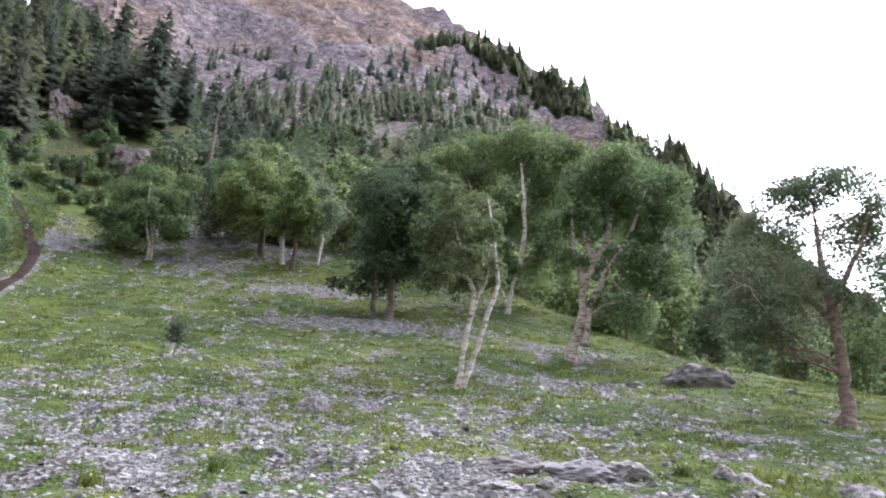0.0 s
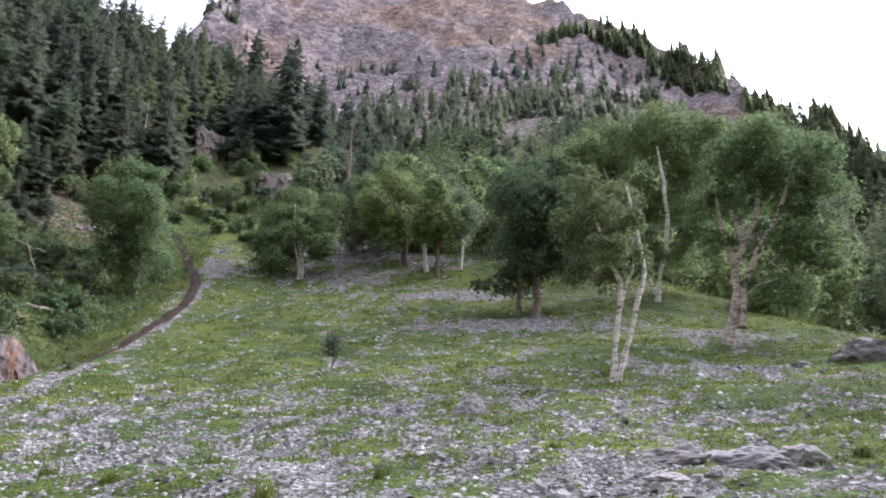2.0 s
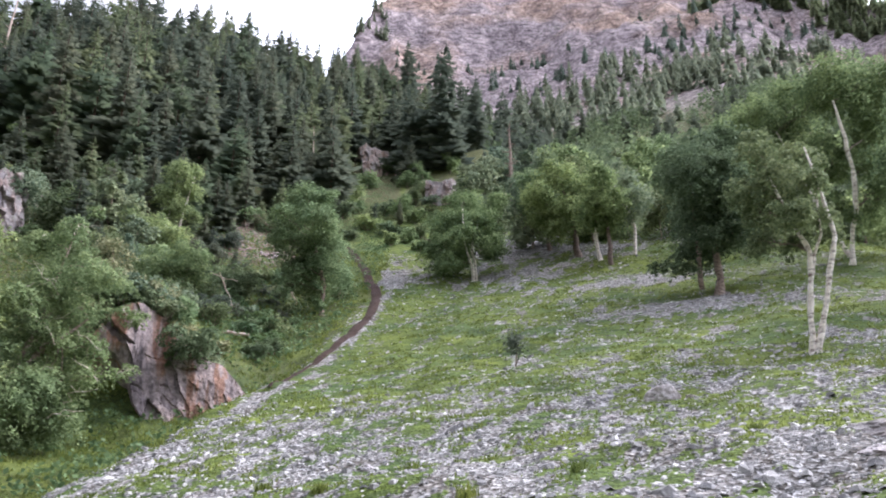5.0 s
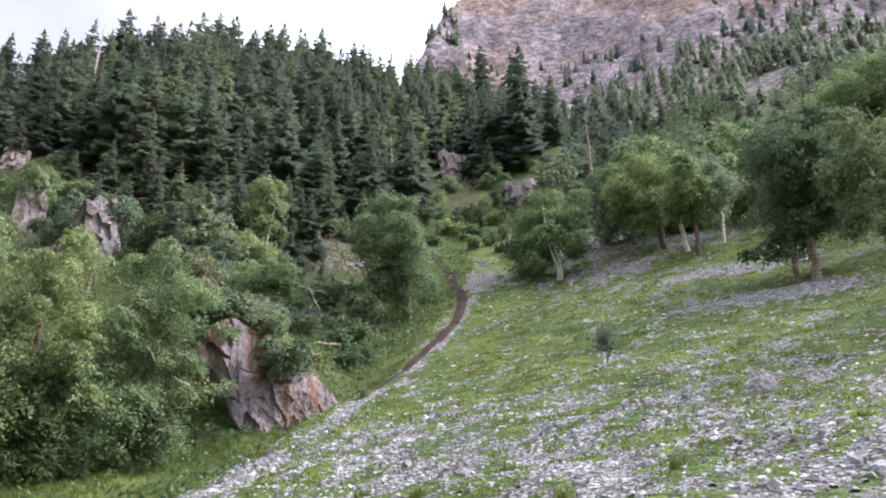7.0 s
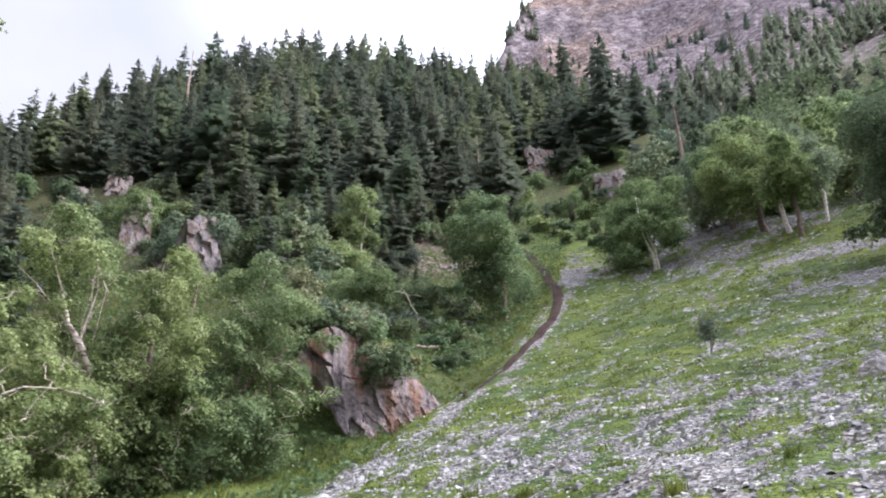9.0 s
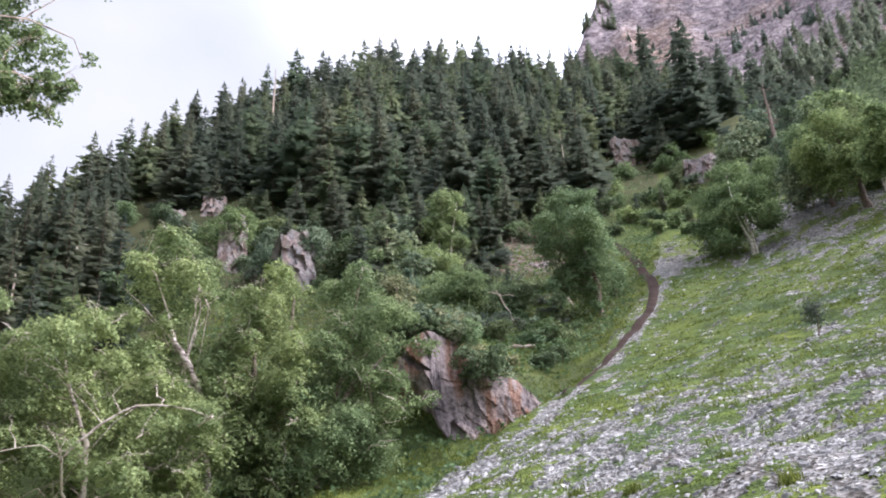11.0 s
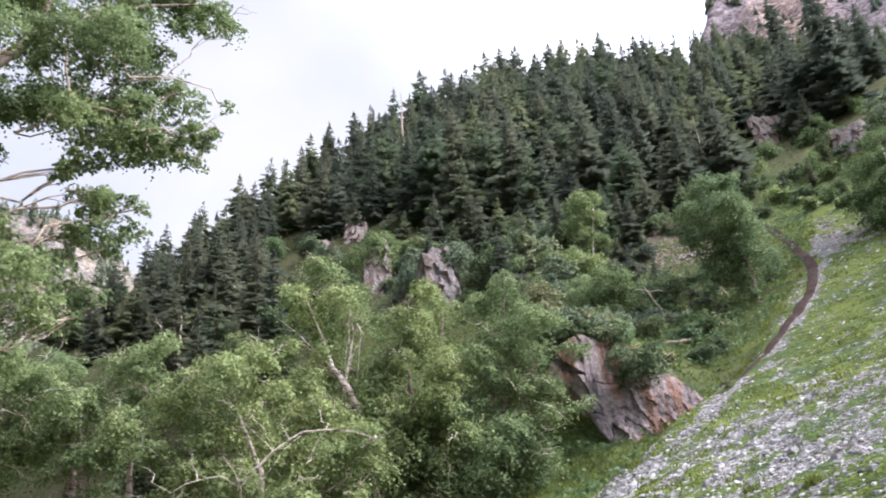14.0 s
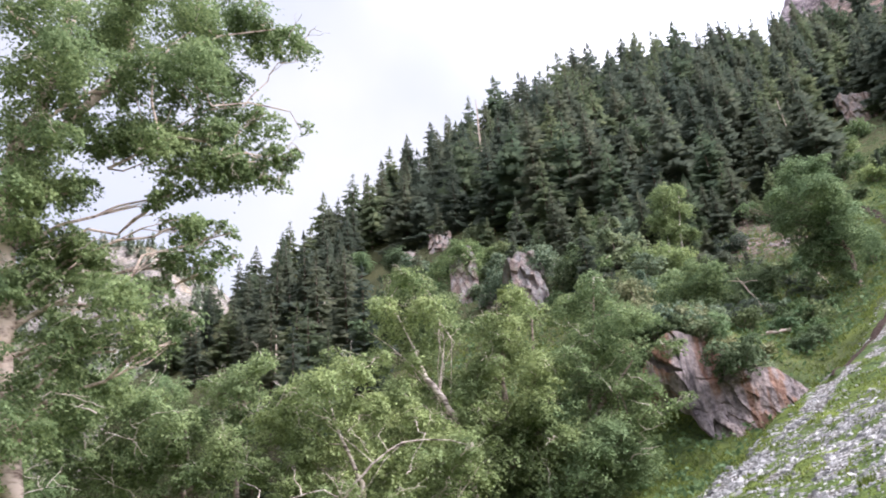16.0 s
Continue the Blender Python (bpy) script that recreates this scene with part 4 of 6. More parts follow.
dead_limbs = [[(0.11, -0.1, 0.90, 0.039), (-0.40, -0.6, 1.70, 0.037), (-0.50, -1.2, 2.40, 0.034), (-0.17, -1.4, 2.77, 0.032), (0.33, -1.4, 3.27, 0.030), (0.73, -1.4, 3.57, 0.026), (1.13, -1.4, 3.77, 0.025), (1.69, -1.4, 3.82, 0.021), (2.41, -1.4, 3.76, 0.016), (3.00, -1.3, 3.60, 0.008)],
              [(0.73, -1.4, 3.57, 0.014), (0.49, -1.4, 4.00, 0.013), (0.70, -1.4, 4.30, 0.005)],
              [(1.69, -1.4, 3.82, 0.012), (1.43, -1.4, 3.44, 0.009), (1.18, -1.4, 2.93, 0.004)],
              [(0.33, -1.4, 3.27, 0.014), (-0.20, -1.4, 3.80, 0.010), (-0.90, -1.5, 4.40, 0.005)],
              [(-0.50, -1.2, 2.40, 0.019), (-1.00, -1.4, 2.66, 0.016), (-1.46, -1.4, 2.58, 0.014), (-1.83, -1.4, 2.47, 0.014), (-2.18, -1.4, 2.26, 0.010), (-2.65, -1.4, 2.53, 0.005)],
              [(1.13, -1.4, 3.77, 0.013), (0.60, -1.4, 3.30, 0.009), (0.10, -1.5, 2.55, 0.004)]]
tree("birch_tree", "low spreading birch with bare grey dead limbs showing", stand(-63.0, 25.0),
     stem + dead_limbs,
     [(-1.2, 6.1, 0.74), (-0.2, 6.3, 0.68), (-2.1, 5.4, 0.74), (-0.9, 4.7, 0.80), (0.4, 4.9, 0.74), (-2.4, 4.3, 0.74), (-1.2, 3.6, 0.80), (0.2, 3.7, 0.74), (1.6, 3.5, 0.74), (2.9, 3.8, 0.80), (3.1, 2.8, 0.68), (2.0, 4.3, 0.74), (-3.2, 3.6, 0.68), (-2.1, 3.1, 0.68), (-0.6, 2.9, 0.72), (0.9, 2.7, 0.72)],
     LEAF_LAWN, BARK_OLD, 44, 0.068, 2.6, "lawn birches", front=0.3, extra=1, sprays=75, skirt=0.85, loose=1.08)
tree("birch_tree", "fresh green birch standing before the tall spruces", stand(-70.7, 30.0),
     [[(0.01, 0, 0.00, 0.134), (0.01, 0, 3.15, 0.116), (-0.04, 0, 5.37, 0.087), (0.28, 0, 7.74, 0.029)],
      [(-0.97, 0, 0.00, 0.111), (-1.39, 0, 3.20, 0.097), (-1.69, 0, 5.78, 0.039)]],
     [(0.1, 7.5, 0.74), (0.7, 8.2, 0.50), (-0.7, 6.9, 0.81), (-1.6, 5.8, 0.89), (-0.4, 5.4, 0.89), (-2.2, 4.7, 0.89), (-1.1, 4.1, 0.89), (-2.3, 6.2, 0.70), (0.5, 6.1, 0.77)],
     LEAF_LAWN, BARK_BROWN, 45, 0.068, 2.6, "lawn birches", front=-0.1, extra=1, sprays=42, skirt=0.85, loose=1.08)
tree("birch_tree", "shady birch thicket tree behind the old birch", stand(-79.4, 32.0),
     [[(-0.47, 0, 0.00, 0.166), (-0.67, 0, 4.97, 0.144), (-0.69, 0, 6.83, 0.103), (-0.37, 0, 9.01, 0.031)],
      [(2.14, 0, 0.00, 0.214), (3.06, 0, 4.95, 0.186), (2.88, 0, 6.49, 0.144), (1.72, 0, 8.48, 0.052)]],
     [(-1.2, 8.8, 1.13), (0.2, 9.0, 1.13), (1.5, 8.5, 1.03), (-1.8, 7.2, 1.13), (-0.2, 6.8, 1.13), (1.5, 6.9, 1.13), (-1.3, 5.7, 1.03), (0.8, 5.5, 1.03), (2.3, 8.9, 0.83), (-2.3, 6.1, 1.03)],
     LEAF_BIRCH, BARK_BROWN, 46, 0.068, 2.6, "lawn birches", front=-0.1, extra=1, sprays=42, loose=1.08)
tree("birch_tree", "small yellowish birch growing over the rock face", stand(-43.5, 44.5),
     [[(0.09, 0, 0.00, 0.074), (-0.06, 0, 1.57, 0.060), (-0.43, 0, 3.18, 0.030)]],
     [(-0.4, 2.8, 0.95), (-0.1, 1.6, 1.07), (0.7, 1.3, 0.83), (0.4, 0.5, 0.71), (-0.8, 0.9, 0.71)],
     LEAF_YELLOW, BARK_BROWN, 33, 0.11, 4.2)
stem = [[(0.03, 0, 0.00, 0.191), (0.05, 0, 6.39, 0.166), (-0.10, 0, 7.18, 0.152), (-0.32, 0, 8.53, 0.145), (-0.55, 0, 10.30, 0.152), (-0.63, 0, 11.43, 0.166), (-0.61, 0, 12.32, 0.159), (-0.39, 0, 13.12, 0.123), (-0.16, 0, 14.36, 0.079), (-0.19, 0, 16.54, 0.050)],
        [(-0.62, 0, 11.32, 0.123), (-0.36, 0, 12.14, 0.094), (0.00, 0, 12.85, 0.079), (0.69, 0, 13.94, 0.101), (0.99, 0, 14.80, 0.090), (0.83, 0, 15.52, 0.072), (1.12, 0, 16.99, 0.036)]]
twigs = [[(0.80, 0, 12.14, 0.026), (1.24, 0, 12.52, 0.026), (1.80, 0, 12.79, 0.022)],
         [(1.00, 0, 12.59, 0.017), (1.69, 0, 13.04, 0.017), (2.42, 0, 13.77, 0.016), (3.10, 0, 14.00, 0.008)],
         [(0.94, 0, 14.52, 0.016), (1.28, 0, 13.26, 0.013), (1.25, 0, 12.94, 0.008)],
         [(-0.43, -0.5, 12.43, 0.035), (0.13, -0.5, 13.10, 0.030), (1.20, -0.5, 14.13, 0.025), (2.51, -0.5, 15.17, 0.019), (3.64, -0.5, 15.68, 0.011)]]
hanging_twigs = [[(1.19, -0.6, 12.23, 0.025), (1.79, -0.6, 12.62, 0.022), (2.30, -0.6, 12.63, 0.016), (2.66, -0.6, 12.37, 0.008)],
                 [(-1.16, -0.7, 14.62, 0.032), (-0.65, -0.7, 14.18, 0.027), (-0.14, -0.7, 13.81, 0.022), (0.31, -0.7, 13.10, 0.014)],
                 [(1.49, -0.7, 12.63, 0.025), (1.34, -0.7, 13.22, 0.022), (1.35, -0.7, 14.00, 0.022), (1.67, -0.7, 14.63, 0.014), (1.97, -0.7, 14.99, 0.008)],
                 [(2.42, -0.5, 13.50, 0.016), (3.10, -0.5, 13.73, 0.016), (3.88, -0.5, 13.71, 0.011), (4.10, -0.5, 13.29, 0.005)],
                 [(-0.16, -0.2, 14.24, 0.043), (-0.05, -0.2, 15.06, 0.038), (-0.11, -0.2, 16.16, 0.027)]]
crown = [(-0.7, 14.9, 0.72), (0.3, 15.0, 0.72), (1.1, 15.5, 0.68), (2.1, 15.7, 0.68), (3.1, 16.0, 0.59), (3.8, 15.7, 0.36), (-0.7, 13.6, 0.54), (-0.0, 13.8, 0.59), (1.2, 14.1, 0.54), (2.0, 14.3, 0.59), (2.9, 14.5, 0.54), (3.4, 13.8, 0.45), (3.9, 12.9, 0.27), (3.1, 13.0, 0.41), (2.8, 12.2, 0.27), (2.5, 13.2, 0.45), (0.4, 12.8, 0.50), (-0.2, 12.3, 0.45), (0.3, 11.6, 0.41), (1.1, 12.9, 0.5), (1.7, 13.2, 0.5), (1.5, 12.6, 0.4), (2.2, 12.7, 0.4), (2.9, 12.6, 0.4), (2.4, 12.3, 0.3)]
hanging_sprays = [(-0.4, 11.7, 0.5), (1.9, 11.9, 0.22), (1.7, 11.6, 0.20), (2.2, 11.1, 0.36), (2.6, 10.5, 0.32), (2.0, 10.5, 0.26), (2.3, 9.5, 0.3), (1.6, 9.8, 0.36), (2.7, 11.1, 0.3), (3.1, 12.4, 0.34), (0.6, 10.4, 0.5), (-0.7, 12.6, 0.6), (-0.6, 11.2, 0.6), (3.8, 12.7, 0.3), (4.2, 15.6, 0.35), (-0.3, 10.6, 0.54), (0.4, 10.3, 0.50), (-0.1, 9.7, 0.59), (1.0, 9.7, 0.50), (0.7, 8.9, 0.54), (1.6, 9.1, 0.41), (0.1, 8.6, 0.59), (-0.1, 7.7, 0.54), (0.6, 7.9, 0.54)]
tree("birch_tree", "tall old birch with thick pale limbs near the viewpoint", stand(-83.4, 14.0),
     stem + twigs + hanging_twigs,
     crown + hanging_sprays,
     LEAF_BIRCH, BARK_PEEL, 51, 0.045, 2.5, front=-0.2, deep=1.6, extra=2, sprays=90, loose=1.15)

# ---- spruces on the hill ----
SPRUCES = [spruce_mesh(h, 70 + i, w, re, b, sp) for i, (h, w, re, b, sp) in enumerate(((20, 24, 0.215, 0.03, 9), (22, 27, 0.19, 0.05, 9), (17, 21, 0.24, 0.02, 9), (21, 27, 0.16, 0.12, 8), (15, 19, 0.225, 0.03, 8)))]


def spruce(m, kind_, label, group):
    ob = thing("spruce_tree", m, label, "spruce tree", group)
    part("trunk", SPRUCES[kind_][0], BARK_SPRUCE, ob)
    part("crown", SPRUCES[kind_][1], NEEDLE_GREEN if kind_ in (2, 4) else NEEDLE, ob)
    return ob


rng = np.random.default_rng(5)
placed = []
first = [spruce(pose(0, 0, 0), k, "tall dark green spruce on the steep hillside", "hillside spruces") for k in range(5)]
used = set()
tries = 0
while len(placed) < 275 and tries < 16000:
    tries += 1
    az_, d_ = rng.uniform(-76, -23), math.sqrt(rng.uniform(78 ** 2, 196 ** 2))
    x_, y_, z_ = spot(az_, d_)
    crest = 105 + 0.5 * y_ + 6
    start = 84 if az_ > -46 else 84 + 2.2 * min(-46 - az_, 14)
    if az_ < -63:
        start = 76 if az_ > -68.5 else 92
    if d_ > crest or d_ < start or (az_ > -30 and d_ < 112) or (abs(az_ + 26.6) < 2.0 and d_ < 126) or (abs(az_ + 22) < 1.6 and d_ < 106):
        continue
    if any((x_ - q[0]) ** 2 + (y_ - q[1]) ** 2 < 3.7 ** 2 for q in placed):
        continue
    placed.append((x_, y_))
    k = int(rng.integers(0, 5))
    tall = np.interp(az_, [-76, -69, -63, -58, -52, -47, -41, -36, -24], [7, 9, 11, 13, 15.5, 17, 16, 14, 13])
    size, girth = tall * (rng.choice([0.6, 0.8, 1.0, 1.05]) if d_ < 0.8 * crest else 1.05) * rng.uniform(0.9, 1.15) / (20, 22, 17, 21, 15)[k], rng.uniform(1.0, 1.45)
    m_ = pose(x_, y_, z_ - 0.3, 0, 0, rng.uniform(0, 360)) @ Matrix.Diagonal((size * girth, size * girth, size, 1))
    if k not in used:
        used.add(k)
        first[k].matrix_basis = m_
    else:
        copy_thing(first[k], m_).matrix_basis = m_

# smaller spruces: before the tall wood, on the scrubby slope and in the gully
WOOD_EDGE = ((-62.4, 66, 0.52), (-63.6, 71, 0.60), (-64.9, 64, 0.48), (-66.2, 69, 0.62), (-67.3, 63, 0.50), (-68.6, 68, 0.58), (-69.8, 62, 0.46), (-65.5, 75, 0.66), (-61.2, 74, 0.56), (-70.8, 68, 0.55), (-59.8, 79, 0.5), (-67.0, 74, 0.6))
SCRUB_SLOPE = ((-47.1, 73.7, 0.24), (-45.2, 79, 0.42), (-48.2, 88, 0.5), (-51.5, 80, 0.4), (-53.2, 92, 0.5), (-43.4, 82, 0.5), (-58.4, 86, 0.45), (-56.0, 94, 0.42), (-39.0, 80, 0.4), (-32.6, 86, 0.42), (-25.0, 88, 0.22), (-23.9, 84, 0.14), (-26.8, 86, 0.2), (-25.9, 79, 0.1), (-22.6, 72, 0.16), (-30.4, 82, 0.3), (-38.4, 70, 0.2), (-36.2, 63, 0.14))
GULLY = ((-33.5, 82, 0.4), (-34.8, 79, 0.3), (-36.4, 82, 0.5), (-37.8, 78, 0.34), (-40.6, 80, 0.45), (-41.8, 76, 0.3), (-44.0, 76, 0.38), (-45.8, 72, 0.3), (-31.6, 90, 0.5), (-30.0, 96, 0.6), (-28.8, 104, 0.5), (-49.6, 84, 0.45), (-51.0, 90, 0.55), (-46.4, 82, 0.5))
SKYLINE_ROW = ((-48.6, 128, 0.92), (-47.6, 133, 1.0), (-46.7, 127, 1.02), (-45.8, 135, 1.06), (-44.9, 130, 1.06), (-44.0, 138, 1.1), (-43.0, 134, 1.06), (-42.2, 141, 1.18), (-41.2, 138, 1.12), (-40.2, 146, 1.14), (-39.2, 142, 1.1), (-38.0, 150, 1.1))
LOWER_GULLY = ((-46.6, 66, 0.42), (-44.8, 70, 0.5), (-43.2, 67, 0.34), (-42.2, 71, 0.48), (-39.6, 72, 0.42), (-38.8, 77, 0.52), (-37.2, 75, 0.36), (-35.8, 78, 0.46), (-47.8, 76, 0.5), (-40.4, 84, 0.6), (-42.8, 86, 0.62), (-36.0, 88, 0.6), (-34.0, 86, 0.55), (-45.0, 60, 0.28))
for az_, d_, s_ in WOOD_EDGE + SCRUB_SLOPE + GULLY + SKYLINE_ROW + LOWER_GULLY:
    m_ = stand(az_, d_, 0.2, 33 * d_, (1.0 if d_ < 80 and az_ < -59 else 0.78) * s_) @ Matrix.Diagonal((1.25, 1.25, 1, 1))
    copy_thing(first[int(d_) % 5], m_).matrix_basis = m_

# drooping spruces at the foot of the hill
for az_, d_, h_ in ((-68.3, 88, 14.1), (-66.3, 86, 15.0), (-69.5, 98, 11.4), (-71.2, 102, 8.8), (-70.3, 97, 6.8), (-72.1, 100, 4.8), (-67.4, 86, 10.3), (-64.8, 88, 13.3), (-65.6, 83, 9.7), (-70.6, 94, 5.2), (-72.9, 100, 3.3), (-64.1, 88, 10.6)):
    m_ = stand(az_, d_, 0.2, 41 * d_, h_ / 20) @ Matrix.Diagonal((1.15, 1.15, 1, 1))
    copy_thing(first[0], m_).matrix_basis = m_


def joined_spruces(name, label, count, az0, az1, d0, d1, seed, gap=5.0, low=0.6, high=1.1):
    """A wood of the same spruces, joined, on the slope beneath the cliff."""
    rng = np.random.default_rng(seed)
    crowns = []
    for tk, cr in SPRUCES:
        co = np.empty(len(cr.vertices) * 3, np.float32)
        cr.vertices.foreach_get("co", co)
        crowns.append(co.reshape(-1, 3))
    out, done, guard = [], [], 0
    while len(done) < count and guard < 20000:
        guard += 1
        az, d = rng.uniform(az0, az1), rng.uniform(d0, d1)
        x, y, z = spot(az, d)
        if any((x - q[0]) ** 2 + (y - q[1]) ** 2 < gap ** 2 for q in done):
            continue
        if value_noise(x / 24, y / 24, seed) < -0.22:
            continue
        done.append((x, y))
        co = crowns[int(rng.integers(0, 5))] * rng.uniform(low, high) * np.array([1.25, 1.25, 1.0])
        a = rng.uniform(0, 6.28)
        c, s_ = math.cos(a), math.sin(a)
        out.append(np.column_stack([c * co[:, 0] - s_ * co[:, 1] + x, s_ * co[:, 0] + c * co[:, 1] + y, co[:, 2] + z - 0.4]))
    v = np.concatenate(out)
    return tagged(part(name, mesh_of(name, v, np.arange(len(v)).reshape(-1, 4)), NEEDLE), label, "woods", kind="stuff")


joined_spruces("slope_spruce_wood", "dark spruces on the slope above the gully", 62, -25, -14, 116, 230, 72)
joined_spruces("mountain_foot_spruce_wood", "spruces at the foot of the bare mountain", 24, -15, 14, 200, 360, 73, 7.0)
joined_spruces("hill_spruce_wood", "back rows of spruces on the wooded hill", 160, -60, -29, 112, 178, 74, 4.2, 0.45, 0.7)

# ---- hillside birches and bushes ----
HILL_BIRCH = [grown(9.5, 6.5, 301, 0.2), grown(8.0, 5.5, 302, 0.15), grown(11.0, 6.0, 303, 0.25), grown(9.0, 7.5, 304, 0.25), grown(7.0, 6.5, 305, 0.2)]


def wood_birch(k, leaf, m, label, group, bark=BARK_BROWN):
    stems, lobes = HILL_BIRCH[k]
    return tree("birch_tree", label, m, stems, lobes, leaf, bark, 310 + k, 0.30, 1.45, group)


background = []
for k, leaf, label in ((0, LEAF_BIRCH, "rounded birch in the wood behind the meadow"), (1, LEAF_GREY, "grey-green birch in the wood behind the meadow"), (2, LEAF_DEEP, "dark leafy birch in the wood behind the meadow"), (0, LEAF_FRESH, "bright green birch among the dark spruces"), (3, LEAF_GREY, "broad grey-green birch in the wood behind the meadow"), (4, LEAF_BIRCH, "low spreading birch in the wood behind the meadow")):
    background.append(wood_birch(k, leaf, pose(0, 0, 0), label, "woodland birches"))
seen = [0] * 6


def place_birch(k, az, d, size, turn=0.0, sink=0.2):
    m = stand(az, d, sink, turn, size)
    if not seen[k]:
        seen[k] = 1
        background[k].matrix_basis = m
    else:
        copy_thing(background[k], m)


rng = np.random.default_rng(8)
# behind the meadow's crest, a band of mixed birches
for i in range(34):
    az_ = -19 + 1.05 * i * 1.0 + rng.uniform(-0.5, 0.5)
    place_birch(int(rng.choice([0, 1, 4, 2, 5, 4])), az_, rng.uniform(78, 125) - 0.4 * max(az_, 0), rng.uniform(0.65, 1.15), rng.uniform(0, 360))
# the shady wood past the crest on the right
for az_, d_, s_ in ((12.5, 54, 0.8), (15.5, 60, 0.85), (18.0, 50, 0.65), (20.5, 62, 0.7), (22.5, 47, 0.55), (25.0, 56, 0.6), (27.5, 46, 0.5), (29.5, 58, 0.6), (8.0, 66, 0.85), (11.0, 70, 0.9), (24.0, 72, 0.7), (19.0, 76, 0.8), (31.5, 50, 0.55), (33.5, 60, 0.6), (26.5, 84, 0.9), (29.0, 78, 0.8), (31.0, 90, 0.9), (23.0, 92, 0.9), (28.0, 100, 1.0), (32.5, 74, 0.8), (20.5, 96, 0.9), (25.0, 108, 1.0), (26.0, 62, 0.75), (28.6, 66, 0.75), (30.4, 70, 0.8), (24.4, 64, 0.7), (27.2, 74, 0.9), (29.8, 82, 1.0), (25.6, 78, 0.9), (23.4, 80, 0.85)):
    place_birch(5 if int(d_) % 3 == 0 else 2, az_, d_, s_, 40 * d_)
for az_, d_, s_ in ((26.6, 40, 0.5), (28.8, 44, 0.55), (27.6, 52, 0.6), (30.5, 47, 0.5)):
    place_birch(3, az_, d_, s_, 60 * d_)
# bright birches among the spruces
for az_, d_, s_ in ((-40.7, 100, 0.85), (-29.3, 96, 0.75), (-24.9, 93, 0.75), (-28.0, 93, 0.45), (-23.4, 110, 0.7), (-24.2, 114, 0.8), (-20.4, 110, 0.8), (-21.4, 116, 0.8), (-23.0, 120, 0.8), (-50.6, 96, 0.85), (-49.4, 92, 0.8), (-39.2, 108, 0.7), (-19.6, 90, 0.75), (-18.2, 94, 0.85), (-20.2, 98, 0.8), (-45.5, 84, 0.7), (-53.5, 88, 0.7), (-57.0, 92, 0.8), (-60.5, 84, 0.9), (-63.0, 78, 0.8)):
    place_birch(3, az_, d_, s_, 50 * d_)
for az_, d_, s_ in ((-44.6, 68, 0.75), (-47.3, 69, 0.7), (-42.6, 64, 0.5), (-57.8, 70, 0.6), (-58.0, 74, 0.9), (-62.5, 66, 0.75), (-66.0, 60, 0.7), (-37.0, 88, 0.5), (-23.9, 99, 0.45), (-71.0, 62, 0.8), (-52.6, 84, 0.5), (-46.0, 58, 0.45), (-47.6, 55, 0.4), (-42.8, 56, 0.38), (-44.4, 62, 0.45)):
    place_birch(1 if int(d_) % 4 == 0 else 2, az_, d_, s_, 35 * d_)


def bush(name, label, m, width, height, leaf, seed, size=0.11, dense=3.6, group=""):
    """A low rounded bush: short stems and ragged leaf masses."""
    rng = np.random.default_rng(seed)
    root = thing(name, m, label, "bush", group)
    lobes, paths = [], []
    for k in range(7):
        a = k * 2.399 + rng.uniform(-0.4, 0.4)
        reach = 0.5 * width * math.sqrt((k + 0.5) / 7)
        x, y, z = reach * math.cos(a), reach * math.sin(a), height * rng.uniform(0.3, 0.75)
        lobes.append((x, y, z, 0.28 * (width + height) * rng.uniform(0.5, 0.75)))
        paths.append([(p, 0.025 * (1 - 0.7 * i / 4)) for i, p in enumerate(wobble((0.1 * x, 0.1 * y, -0.15), (x, y, z), 5, 0.06, rng))])
    crown, _ = foliage(lobes, size, dense, rng, 1.05)
    part("stem", mesh_of("stem", *tubes(paths, 5), True), BARK_BROWN, root)
    tagged(part("leafage", crown, leaf, root), kind="stuff")
    return root


bush("bush", "dark leafy bush growing on the cliff", stand(-38.3, 34.9, -2.2), 1.7, 1.2, LEAF_DEEP, 61, 0.10)
bush("bush", "dark green bush on the slope above the rock face", stand(-35.9, 53.5), 2.4, 2.0, LEAF_DEEP, 62, 0.10)
bush("bush", "leafy green bush on top of the rock face", stand(-39.9, 50.5), 3.4, 2.8, LEAF_BIRCH, 63, 0.11)
bush("bush", "round green bush beside the slender poplar", stand(-41.6, 66.0), 3.6, 3.0, LEAF_BIRCH, 64, 0.13)
bush("bush", "spreading juniper bush on the scrubby slope", stand(-38.0, 64.0), 2.6, 1.6, NEEDLE, 65, 0.10)
bush("bush", "spreading juniper bush below the spruces", stand(-37.0, 70.0), 2.4, 1.4, NEEDLE, 66, 0.10)
bush("bush", "small dark bush at the foot of the slope", stand(-34.3, 41.5), 1.2, 1.0, LEAF_DEEP, 67, 0.08)
bush("bush", "small dark bush on the grassy bank", stand(-33.2, 43.0), 1.0, 0.7, LEAF_DEEP, 68, 0.08)
